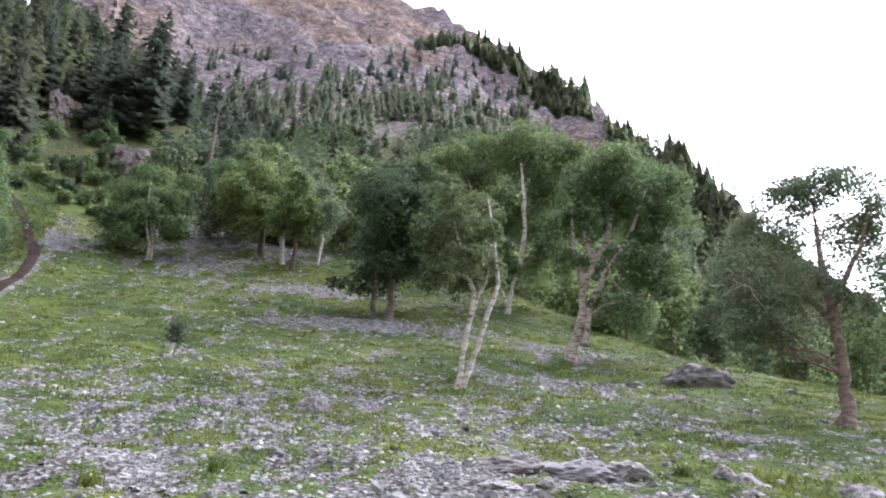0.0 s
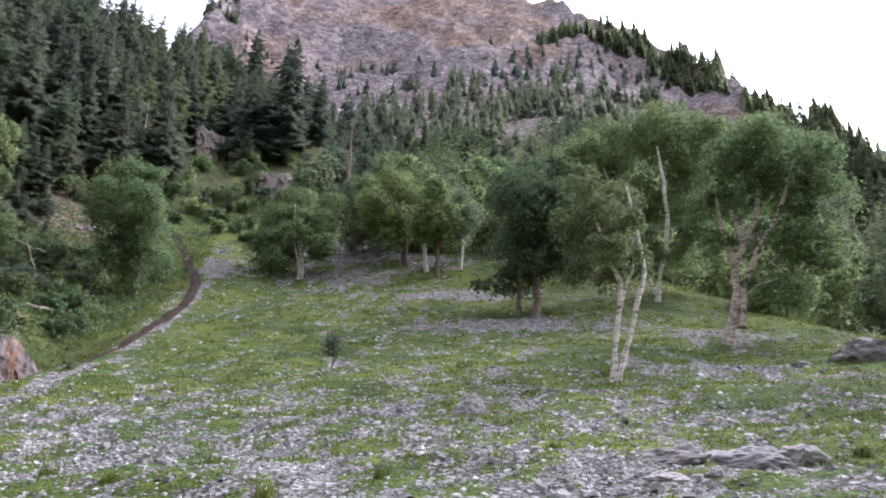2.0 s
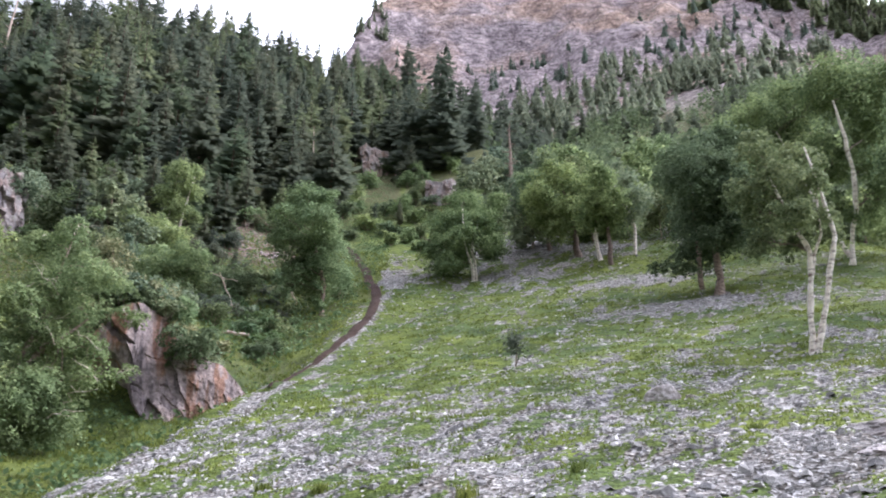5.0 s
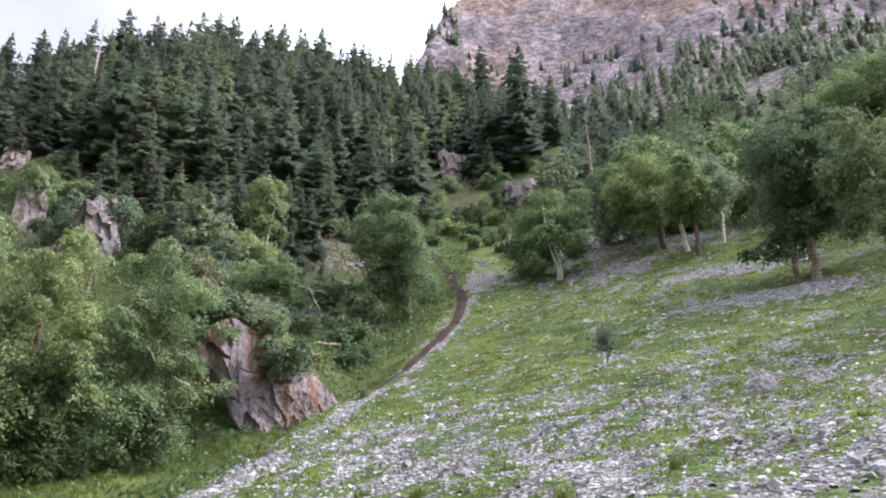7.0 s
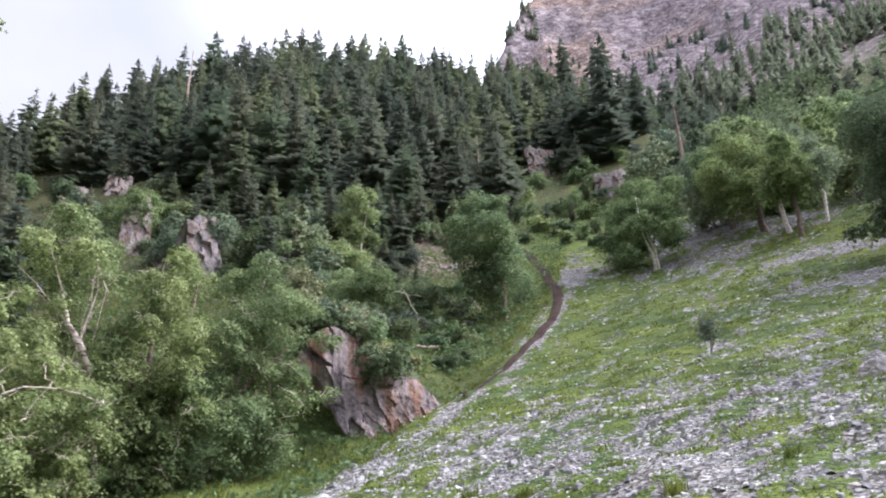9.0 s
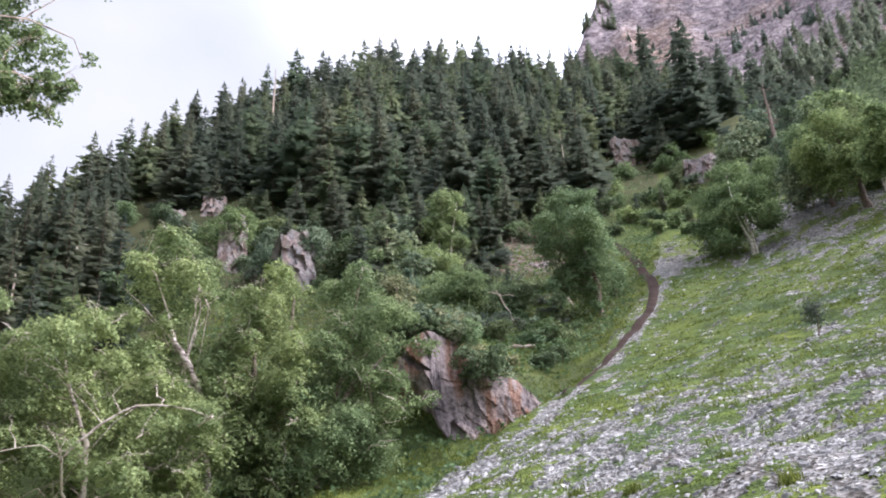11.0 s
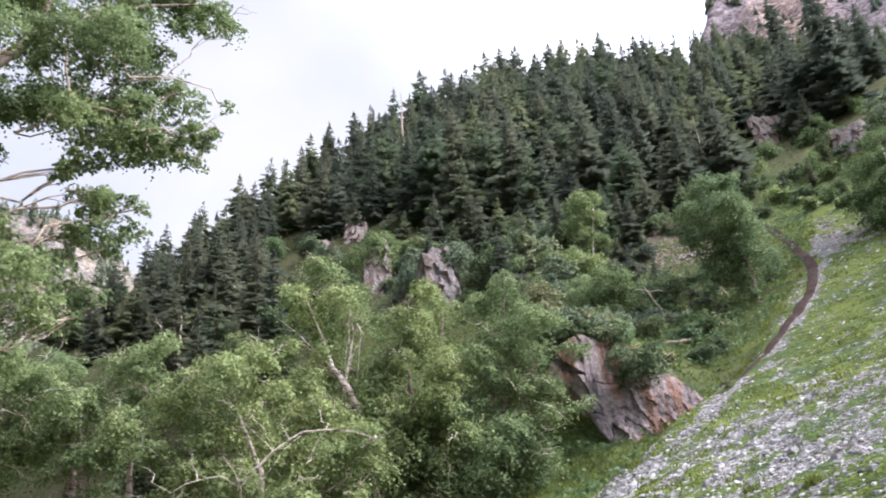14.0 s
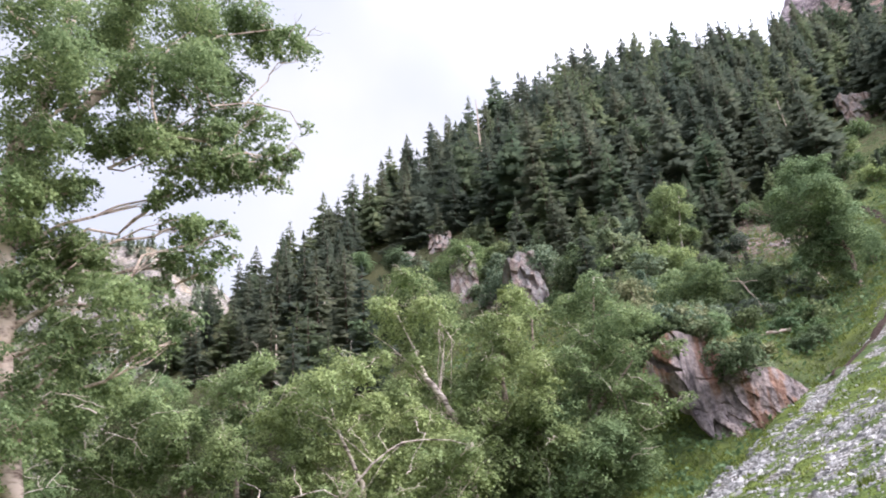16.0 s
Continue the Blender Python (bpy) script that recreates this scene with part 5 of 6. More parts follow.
LOW_BUSHES = ((-42.0, 55, 3.2, 2.4), (-44.2, 57, 3.4, 2.6), (-41.0, 58, 3.0, 2.2), (-38.9, 57, 2.6, 1.8), (-46.2, 54, 3.0, 2.6), (-36.6, 58, 2.4, 1.6), (-34.2, 60, 2.4, 1.5), (-33.0, 57, 2.0, 1.4), (-31.5, 60, 2.6, 1.8), (-29.0, 57, 2.2, 1.6), (-37.6, 76, 3.0, 2.0), (-34.0, 78, 3.2, 2.0), (-43.0, 74, 3.2, 2.6), (-31.5, 84, 3.0, 1.8), (-25.6, 78, 1.8, 1.8), (-23.6, 82, 1.6, 1.4), (-22.0, 74, 2.4, 1.4), (-47.8, 71, 2.6, 2.0))
HIGH_BUSHES = ((-52.0, 86, 3.4, 2.6), (-57.2, 78, 3.2, 2.4), (-58.5, 96, 3.6, 2.6), (-60.0, 104, 3.4, 2.6), (-54.0, 104, 3.4, 2.4), (-51.5, 112, 3.6, 2.6), (-62.5, 110, 3.4, 2.6), (-64.5, 98, 3.4, 2.8), (-48.0, 92, 3.0, 2.2), (-46.2, 90, 3.0, 2.2), (-57.0, 112, 3.4, 2.4), (-63.8, 118, 3.6, 2.6), (-59.5, 120, 3.6, 2.4), (-61.0, 92, 3.4, 2.6), (-35.2, 49, 1.6, 1.1), (-37.4, 48, 2.0, 1.2), (-32.2, 50, 1.4, 0.8))
for i, (az_, d_, w_, h_) in enumerate(LOW_BUSHES + HIGH_BUSHES):
    bush("bush", "leafy green bush on the scrubby hillside", stand(az_, d_), w_ * (0.55 if i % 3 == 0 else 0.75), h_ * (0.55 if -42.5 < az_ < -30 and d_ < 80 else 1.7 if i % 3 == 0 else 0.95), (LEAF_DEEP, LEAF_DEEP, LEAF_GREY, LEAF_DEEP, LEAF_BIRCH)[i % 5], 600 + i, 0.18 if d_ > 62 else 0.14, 2.7, "hillside bushes")

# bushes crowding the top of the cliff and the ground behind the grove
for i, (az_, d_, w_, h_, up_) in enumerate(((-42.6, 38.8, 2.0, 1.8, 0.4), (-40.8, 38.6, 1.8, 1.6, 0.3), (-39.4, 38.2, 1.6, 1.3, 0.0), (-44.6, 38.0, 2.4, 2.2, 0.2), (-36.6, 39.5, 1.6, 1.1, 0.0), (-43.6, 41.5, 2.6, 2.4, 0.0), (-41.4, 42.5, 2.8, 2.2, 0.0), (-39.2, 43.0, 2.4, 1.8, 0.0), (-37.2, 44.0, 2.2, 1.5, 0.0), (-46.4, 41.0, 2.8, 2.6, 0.0))):
    lower = 0.6 if az_ > -41.5 else 0.85
    bush("bush", "tangled bush crowding the top of the cliff", stand(az_, d_, -up_), w_ * lower, h_ * lower, (LEAF_DEEP, LEAF_BIRCH, LEAF_GREY, LEAF_DEEP, LEAF_YELLOW)[i % 5], 660 + i, 0.11, 3.2, "cliff bushes")
for i, (az_, d_, s_) in enumerate(((-15.6, 70, 0.8), (-13.4, 74, 0.9), (-11.4, 70, 0.75), (-9.0, 72, 0.85), (-6.8, 68, 0.7), (-4.6, 72, 0.9), (-2.4, 66, 0.75), (-0.2, 70, 0.9), (2.2, 66, 0.8), (-18.2, 80, 0.8), (5.6, 72, 0.9), (-19.2, 84, 0.7))):
    place_birch((1, 4, 5, 0, 2)[i % 5], az_, d_, s_, 77 * i)

rng = np.random.default_rng(91)
for i in range(30):
    az_, d_ = rng.uniform(-40.5, -31.8), rng.uniform(43, 62)
    bush("bush", "low dark shrub on the herb-grown bank", stand(az_, d_), rng.uniform(0.8, 1.9), rng.uniform(0.4, 0.9), (LEAF_DEEP, HERB, NEEDLE)[i % 3], 800 + i, 0.10, 2.4, "bank shrubs")

# undergrowth in the gully and up to the spruces
for i, (az_, d_, w_, h_) in enumerate(((-24.4, 80, 1.6, 1.0), (-25.8, 83, 2.0, 1.4), (-27.4, 84, 2.2, 1.6), (-29.2, 88, 2.6, 2.2), (-28.4, 98, 2.4, 2.0), (-26.2, 94, 2.2, 1.6), (-24.0, 90, 2.2, 1.6), (-23.2, 104, 2.4, 2.0), (-27.4, 108, 2.8, 2.4), (-29.8, 104, 2.6, 2.0), (-24.6, 110, 2.4, 2.2), (-23.0, 94, 1.8, 1.4), (-30.8, 94, 2.4, 2.2), (-27.0, 90, 1.8, 1.2), (-25.0, 97, 1.8, 1.4), (-28.6, 80, 1.6, 1.0), (-23.6, 76, 1.4, 0.9), (-33.0, 88, 2.4, 2.0))):
    bush("bush", "leafy undergrowth bush in the green gully", stand(az_, d_), w_, h_, (LEAF_BIRCH, LEAF_DEEP, LEAF_FRESH, LEAF_DEEP)[i % 4], 760 + i, 0.20, 2.6, "gully bushes")

# ---- rock faces ----
def facet_cliff(half, rise, seed, top, cave=0.0, lean=0.3, cells=60, grid=(150, 110), depth=0.55):
    """A fractured rock wall: upright slabs of differing tilt and depth under an uneven top, closed behind."""
    rng = np.random.default_rng(seed)
    nu, nv = grid
    back = 14
    u = np.linspace(-half, half, nu)[:, None] * np.ones((1, nv))
    crown = np.interp(u[:, :1], np.linspace(-half, half, len(top)), top) * rise * (1 + 0.07 * fbm(u[:, :1] * 1.7, u[:, :1] * 0 + seed, seed, 4))
    z = np.linspace(-0.25, 1, nv)[None, :] * crown
    cu, cz = rng.uniform(-half, half, cells), rng.uniform(-0.2, 1.0, cells) * rise
    jit_u = u + 0.25 * fbm(u * 1.3, z * 1.3, seed + 3)
    jit_z = z + 0.35 * fbm(u * 1.1 + 9, z * 1.1, seed + 5)
    d = (jit_u[..., None] - cu) ** 2 + (0.42 * (jit_z[..., None] - cz + 0.45 * (jit_u[..., None] - cu))) ** 2
    k = np.argmin(d, axis=-1)
    off, tu, tz = rng.normal(0, 0.42, cells), rng.normal(0, 0.38, cells), rng.normal(0, 0.10, cells)
    relief = off[k] + tu[k] * (jit_u - cu[k]) + tz[k] * (jit_z - cz[k])
    relief = depth * relief + 0.16 * fbm(u * 2.5, z * 1.4, seed + 7, 5) + 0.05 * value_noise(u * 9, z * 7, seed + 11)
    y = lean * z - relief + 0.5 * (u / half) ** 2
    y = y + cave * ease((0.1 - 0.75 * z - u) / 0.7)
    front = np.stack([u, y, z], -1)
    s = np.linspace(0.08, 1, back)[None, :, None]
    last = front[:, -1:, :]
    cap = last + s * np.array([0, 2.6, 0]) + np.array([0, 0, 1]) * (0.25 * np.sin(np.pi * s) - 1.2 * s ** 2) + np.array([0, 0, 0.2]) * fbm(u[:, :1, None] * 2 + s * 3, s * 4 + u[:, :1, None], seed + 13)
    v = np.concatenate([front, cap], 1)
    n, m_ = v.shape[:2]
    a, b = np.meshgrid(np.arange(n - 1), np.arange(m_ - 1), indexing="ij")
    f_ = np.stack([a * m_ + b, (a + 1) * m_ + b, (a + 1) * m_ + b + 1, a * m_ + b + 1], -1).reshape(-1, 4)
    return mesh_of("cliff", v.reshape(-1, 3), f_)


def overhang(foot, top, seed, x0=-2.6, x1=3.4, cells=46, grid=(150, 100)):
    """A rock wall whose left part juts out over a hollow: the heights of its lower and upper edge run from x0 to x1."""
    rng = np.random.default_rng(seed)
    nu, nv = grid
    u = np.linspace(x0, x1, nu)[:, None] * np.ones((1, nv))
    low = np.interp(u[:, :1], foot[0], foot[1]) + 0.14 * fbm(u[:, :1] * 2.1, u[:, :1] * 0 + 3, seed, 4)
    high = np.interp(u[:, :1], top[0], top[1]) + 0.22 * fbm(u[:, :1] * 1.6, u[:, :1] * 0 + 8, seed + 1, 4)
    z = low + (high - low) * np.linspace(0, 1, nv)[None, :]
    cu, cz = rng.uniform(x0, x1, cells), rng.uniform(-0.2, 4.6, cells)
    ju = u + 0.22 * fbm(u * 1.5, z * 1.5, seed + 3)
    jz = z + 0.3 * fbm(u * 1.2 + 9, z * 1.2, seed + 5)
    # joints dip down to the right
    along, across = 0.80 * (ju[..., None] - cu) + 0.60 * (jz[..., None] - cz), -0.60 * (ju[..., None] - cu) + 0.80 * (jz[..., None] - cz)
    k = np.argmin(along ** 2 + (0.38 * across) ** 2, axis=-1)
    off, tu, tz = rng.normal(0, 0.12, cells), rng.normal(0, 0.15, cells), rng.normal(0, 0.08, cells)
    relief = off[k] + tu[k] * (ju - cu[k]) + tz[k] * (jz - cz[k]) + 0.18 * fbm(u * 2.2, z * 1.1, seed + 7, 5) + 0.05 * value_noise(u * 9, z * 7, seed + 11)
    # the wall leans back on the right, hangs over on the left
    y = np.where(u > -0.3, 0.30, 0.30 - 0.62 * ease((-0.3 - u) / 1.2)) * z - relief + 0.16 * np.maximum(u - 0.6, 0) ** 2 + 0.9 * ease((-u - 0.3) / 1.6)
    y = y + 0.55 * np.exp(-((u + 0.1 - 0.18 * (z - 3.2)) / 0.30) ** 2) * ease((z - 2.3) / 0.6)
    face_ = np.stack([u, y, z], -1)
    s_ = np.linspace(0.08, 1, 12)[None, :, None]
    cap = face_[:, -1:] + s_ * np.array([0, 3.2, 0]) + np.array([0, 0, 1]) * (0.3 * np.sin(np.pi * s_) - 0.5 * s_)
    q_ = np.linspace(1, 0.1, 8)[None, :, None]
    hollow = face_[:, :1] + q_ * np.array([0, 2.4, 0]) + np.array([0, 0, 1]) * (0.25 * np.sin(np.pi * q_) - 0.4 * q_)
    wall_foot = hollow[:, :1] - np.array([0, 0, 4.0])
    v = np.concatenate([wall_foot, hollow, face_, cap], 1)
    n, m_ = v.shape[:2]
    a, b = np.meshgrid(np.arange(n - 1), np.arange(m_ - 1), indexing="ij")
    f_ = np.stack([a * m_ + b, (a + 1) * m_ + b, (a + 1) * m_ + b + 1, a * m_ + b + 1], -1).reshape(-1, 4)
    return mesh_of("cliff", v.reshape(-1, 3), f_)


def streaked_material():
    """Pink-grey limestone with rust and black water streaks."""
    m, n, l, b = shader("rust_streaked_limestone")
    tc = n.new("ShaderNodeTexCoord")
    pos = tc.outputs["Object"]
    slant = n.new("ShaderNodeMapping")
    slant.inputs["Rotation"].default_value = (0, 0.30, 0)
    slant.inputs["Scale"].default_value = (1.0, 0.5, 0.10)
    l.new(pos, slant.inputs["Vector"])
    run, fine, blotch = noise_node(n, l, 1.15, 5, 0.62, slant.outputs[0]), noise_node(n, l, 5.5, 8, 0.7, pos), noise_node(n, l, 0.9, 4, 0.6, pos)
    base = ramp_node(n, l, fine.outputs["Fac"], [(0.28, (0.125, 0.107, 0.105)), (0.5, (0.260, 0.222, 0.214)), (0.72, (0.42, 0.37, 0.355))])
    tint = ramp_node(n, l, run.outputs["Fac"], [(0.34, (0.30, 0.30, 0.33)), (0.42, (0.85, 0.84, 0.86)), (0.50, (1.05, 1.0, 0.98)), (0.55, (0.95, 0.68, 0.52)), (0.61, (0.85, 0.56, 0.42)), (0.68, (1.12, 1.05, 1.0))])
    base = mix_node(n, l, 1.0, base, tint, "MULTIPLY")
    pale = ramp_node(n, l, blotch.outputs["Fac"], [(0.40, (0.82, 0.80, 0.80)), (0.62, (1.12, 1.08, 1.06))])
    l.new(mix_node(n, l, 1.0, base, pale, "MULTIPLY"), b.inputs["Base Color"])
    b.inputs["Roughness"].default_value = 0.9
    b.inputs["Specular IOR Level"].default_value = 0.12
    bump_node(n, l, fine.outputs["Fac"], b, 0.7, 0.12)
    return m


face = thing("limestone_cliff", stand(-40.0, 34.6), "streaked pink and grey limestone cliff overhanging the lawn", "cliff")
part("rock_wall", overhang(((-2.6, -1.7, -1.15, -0.85, -0.3, 0.8), (2.75, 2.45, 1.8, 0.7, -0.3, -0.6)), ((-2.6, -1.8, -1.0, 0.25, 1.15, 2.5, 3.4), (3.2, 4.0, 4.6, 4.4, 3.2, 2.6, 1.7)), 71), streaked_material(), face)
ledge = spot(-40.0, 34.6)[2]
for i, (az_, d_, up_, w_, h_) in enumerate(((-44.2, 35.8, 4.0, 2.0, 1.5), (-43.0, 35.6, 4.3, 1.8, 1.4), (-42.0, 36.0, 4.5, 2.2, 1.8), (-40.8, 35.8, 4.4, 1.9, 1.5), (-39.7, 36.0, 4.0, 1.8, 1.4), (-38.6, 36.0, 3.1, 1.5, 1.2), (-37.6, 36.2, 2.4, 1.3, 0.9), (-45.4, 35.2, 3.2, 1.9, 1.7), (-44.6, 34.6, 2.9, 1.3, 1.2), (-41.6, 35.0, 4.3, 1.2, 0.9), (-40.2, 35.1, 4.2, 1.1, 0.8), (-39.0, 35.4, 3.4, 1.1, 0.8), (-42.8, 34.9, 4.3, 1.3, 0.9))):
    x_, y_, z_ = spot(az_, d_ + 0.9)
    bush("bush", "leafy bush rooted on the cliff's ledge", pose(x_, y_, ledge + up_ + 0.25, 0, 0, 40 * i), w_, h_, (LEAF_BIRCH, LEAF_DEEP, LEAF_GREY, LEAF_YELLOW)[i % 4], 680 + i, 0.10, 3.0, "cliff bushes")

for i, (az_, d_, half_, rise_, lean_, label) in enumerate((
        (-55.2, 83.0, 1.6, 7.6, 0.15, "tall pinkish rock rib among hillside bushes"), (-50.2, 69.5, 1.7, 6.8, 0.15, "pale pink broken outcrop among hillside bushes"), (-48.7, 78.5, 1.2, 2.8, 0.4, "small grey outcrop among hillside bushes"),
        (-56.8, 106, 1.7, 5.4, 0.4, "grey rock rib on the wooded hill"), (-56.7, 118, 1.6, 5.6, 0.35, "upright grey rock rib on the wooded hill"), (-59.4, 105, 1.3, 4.2, 0.4, "narrow grey rib below the spruces"),
        (-48.6, 92, 1.6, 3.4, 0.4, "pinkish outcrop under the spruces"), (-26.6, 119.5, 2.6, 6.6, 0.1, "pink and grey crag among the spruces"), (-22.2, 99, 2.2, 5.4, 0.15, "grey crag above the gully"), (-63.8, 104, 1.6, 3.2, 0.4, "pale outcrop below the tall spruces"), (-53.0, 76, 1.0, 2.6, 0.4, "low grey outcrop among hillside bushes"), (-24.8, 118, 1.6, 3.6, 0.4, "grey rock between the spruces"), (-34.4, 68.5, 1.4, 1.3, 0.6, "low pale rock on the bare slope"), (-35.4, 82, 2.0, 1.2, 0.6, "low reddish rock on the bare slope"))):
    ob = part("rock_outcrop", facet_cliff(0.9 * half_, 1.1 * rise_, 80 + i, [0.9, *np.random.default_rng(880 + i).uniform(0.8, 1.0, 5), 0.85], 0, lean_ + 0.2, 54, (80, 70), 0.5), CLIFF)
    ob.matrix_basis = stand(az_, d_ - 0.6, 0.3, 20 * math.sin(i * 2.0))
    tagged(ob, label, "rock outcrop", "hillside outcrops")

for i, (az_, d_, w_, h_) in enumerate(((-56.3, 83.2, 1.3, 1.5), (-54.4, 82.6, 1.3, 1.7), (-51.6, 69.2, 1.3, 1.3), (-49.1, 69.0, 1.3, 1.2), (-50.3, 72.2, 2.4, 5.4), (-55.2, 85.5, 2.4, 7.0), (-57.6, 85.0, 2.4, 3.0), (-52.9, 76.0, 2.6, 3.0), (-47.6, 74.0, 2.2, 3.0), (-53.2, 88.0, 2.6, 3.6), (-58.6, 96.0, 2.6, 3.4), (-26.0, 120, 2.2, 2.2), (-27.6, 121, 2.0, 1.8), (-22.9, 98.5, 1.6, 1.4), (-21.4, 98.5, 1.6, 1.4))):
    bush("bush", "small leafy bush against a rock outcrop", stand(az_, d_), w_, h_, (LEAF_BIRCH, LEAF_GREY, LEAF_FRESH)[i % 3], 720 + i, 0.15, 3.0, "hillside bushes")


def boulder(label, az, d, size, seed, turn=0, sink=0.3, material=BOULDER, group="meadow boulders"):
    ob = part("boulder", rock_mesh(size, seed, detail=4), material)
    ob.matrix_basis = stand(az, d, sink * size[2], turn)
    return tagged(ob, label, "boulder", group)


boulder("large dark slab-shaped boulder sunk in the grass", 16.7, 29.5, (1.25, 0.85, 0.75), 91, 0, 0.25, BOULDER_DARK)
boulder("low grey boulder in the meadow grass", 12.9, 27.0, (0.42, 0.35, 0.22), 92)
boulder("dark angular boulder beside the old birch", 22.4, 29.0, (0.45, 0.4, 0.32), 93, 30, 0.3, BOULDER_DARK)
boulder("rounded grey boulder on the stony meadow", -7.9, 17.6, (0.40, 0.32, 0.36), 94, 10, 0.1)
boulder("small rounded boulder on the stony meadow", -6.0, 17.4, (0.21, 0.18, 0.18), 95, 40, 0.15)
boulder("pale grey rock lying on the scree", -26.6, 14.2, (0.2, 0.17, 0.14), 96, 15, 0.15)
boulder("long flat grey slab half buried in turf", 8.8, 11.5, (0.62, 0.5, 0.26), 97, 6, 0.2)
boulder("cracked end of a long grey slab in the turf", 12.3, 11.8, (0.46, 0.42, 0.27), 108, -10, 0.2)
boulder("dark cracked rock half buried in turf", 4.5, 11.3, (0.62, 0.5, 0.30), 98, -12, 0.3, BOULDER_DARK)
boulder("big grey block of split rock in the grass", 19.7, 11.9, (0.40, 0.36, 0.36), 99, 20, 0.3)
boulder("grey block beside the split rock", 17.9, 12.3, (0.24, 0.22, 0.2), 100, 50, 0.3)
boulder("flat grey rock in the grass", 25.3, 12.4, (0.36, 0.28, 0.26), 101, 0, 0.3)
boulder("flat pale stone on the scree", 4.3, 10.2, (0.28, 0.2, 0.1), 102, 20, 0.3)
boulder("upright pale stone on the scree", 7.3, 10.4, (0.2, 0.14, 0.12), 103, 60, 0.3)
boulder("low brown rock in the turf", -11.0, 15.4, (0.26, 0.2, 0.1), 104, 0, 0.3)
boulder("low grey rock in the turf", -1.8, 16.4, (0.24, 0.2, 0.1), 105, 30, 0.3)
boulder("white stone lying in the grass", 0.3, 14.6, (0.13, 0.1, 0.09), 106, 0, 0.2, STONE)
boulder("dark stone at the foot of the old birch", 27.2, 22.6, (0.3, 0.24, 0.14), 107)

# ---- dead trees and fallen wood ----
def snag(label, az, d, height, r, seed, lean=0.0, stubs=7, name="dead_tree", material=DEADWOOD):
    """A bare standing trunk with broken branch stubs."""
    rng = np.random.default_rng(seed)
    root = thing(name, stand(az, d, 0.2), label, "dead tree", "standing dead trees")
    line = wobble((0, 0, -0.3), (lean * height, 0, height), 7, 0.006, rng)
    part("trunk", mesh_of("trunk", *tubes([[(p, r * (1 - 0.8 * k / 6)) for k, p in enumerate(line)]], 8), True), material, root)
    for k in range(stubs):
        p = line[rng.integers(2, 6)] + (line[3] - line[2]) * rng.uniform(0, 1)
        a = rng.uniform(0, 6.28)
        tip = p + np.array([math.cos(a), math.sin(a), rng.uniform(-0.5, 0.3)]) * rng.uniform(0.4, 1.3)
        part("stub", mesh_of("stub", *tubes([[(q, 0.18 * r * (1 - 0.6 * i / 2)) for i, q in enumerate(wobble(p, tip, 3, 0.05, rng))]], 5), True), material, root)
    return root


snag("tall bleached dead spruce trunk on the ridge", -52.9, 130.0, 19.0, 0.32, 111, 0.0, 5)
snag("thin bleached dead trunk on the ridge", -53.3, 139.0, 8.5, 0.18, 112, 0.02, 4)
snag("pale leaning dead trunk below the skyline", -61.8, 126.5, 8.8, 0.22, 113, 0.06, 4)
snag("leaning bleached dead trunk before the spruces", -65.5, 82.4, 7.8, 0.22, 114, 0.10, 4)
snag("short broken dead trunk before the spruces", -64.5, 88.0, 5.0, 0.16, 115, -0.05, 4)
snag("brown dead spruce with ragged bare top", -17.0, 93.0, 11.5, 0.36, 116, 0.0, 44, material=BARK_BROWN)
snag("slim dead trunk against the dark spruces", -47.0, 118.0, 12.0, 0.14, 117, 0.0, 3)
snag("slim dead trunk among the hill spruces", -49.6, 122.0, 11.0, 0.14, 118, 0.02, 3)
snag("slim grey dead trunk among the spruces", -31.3, 108.0, 9.0, 0.13, 119, -0.05, 3)
snag("dead trunk broken off beneath the spruces", -68.4, 79.0, 6.0, 0.18, 120, 0.01, 5)


def log(label, az, d, length, r, turn, tilt, seed, lift=0.1, name="fallen_log", material=DEADWOOD):
    rng = np.random.default_rng(seed)
    line = wobble((-length / 2, 0, 0), (length / 2, 0, 0), 6, 0.03, rng)
    v, f_ = tubes([[(p, r * rng.uniform(0.7, 1.1) * (1 - 0.4 * k / 5)) for k, p in enumerate(line)]], 8)
    ob = part(name, mesh_of("log", v, f_, True), material)
    x, y, z = spot(az, d)
    ob.matrix_basis = pose(x, y, z + lift, 0, tilt, -az + turn)
    return tagged(ob, label, "fallen wood")


log("dark rotting log lying on the slope", -35.9, 43.9, 1.9, 0.13, 0, -4, 121)
log("white bleached branch leaning in the scrub", -36.4, 50.5, 2.6, 0.06, 10, 62, 122, 0.9, "dead_branch")
log("white bleached branch bent over the scrub", -36.8, 51.0, 1.8, 0.05, -20, 20, 123, 1.7, "dead_branch")
log("short white broken stem beside the path", -32.1, 55.5, 1.6, 0.09, 0, 66, 124, 0.6, "dead_branch")
log("white dead stem lying against the gully bank", -16.9, 90.0, 4.0, 0.10, 0, 60, 125, 1.5, "dead_branch")
log("broken stake standing on the low lawn", -52.4, 30.0, 1.4, 0.06, 0, 80, 126, 0.5, "wooden_stake")

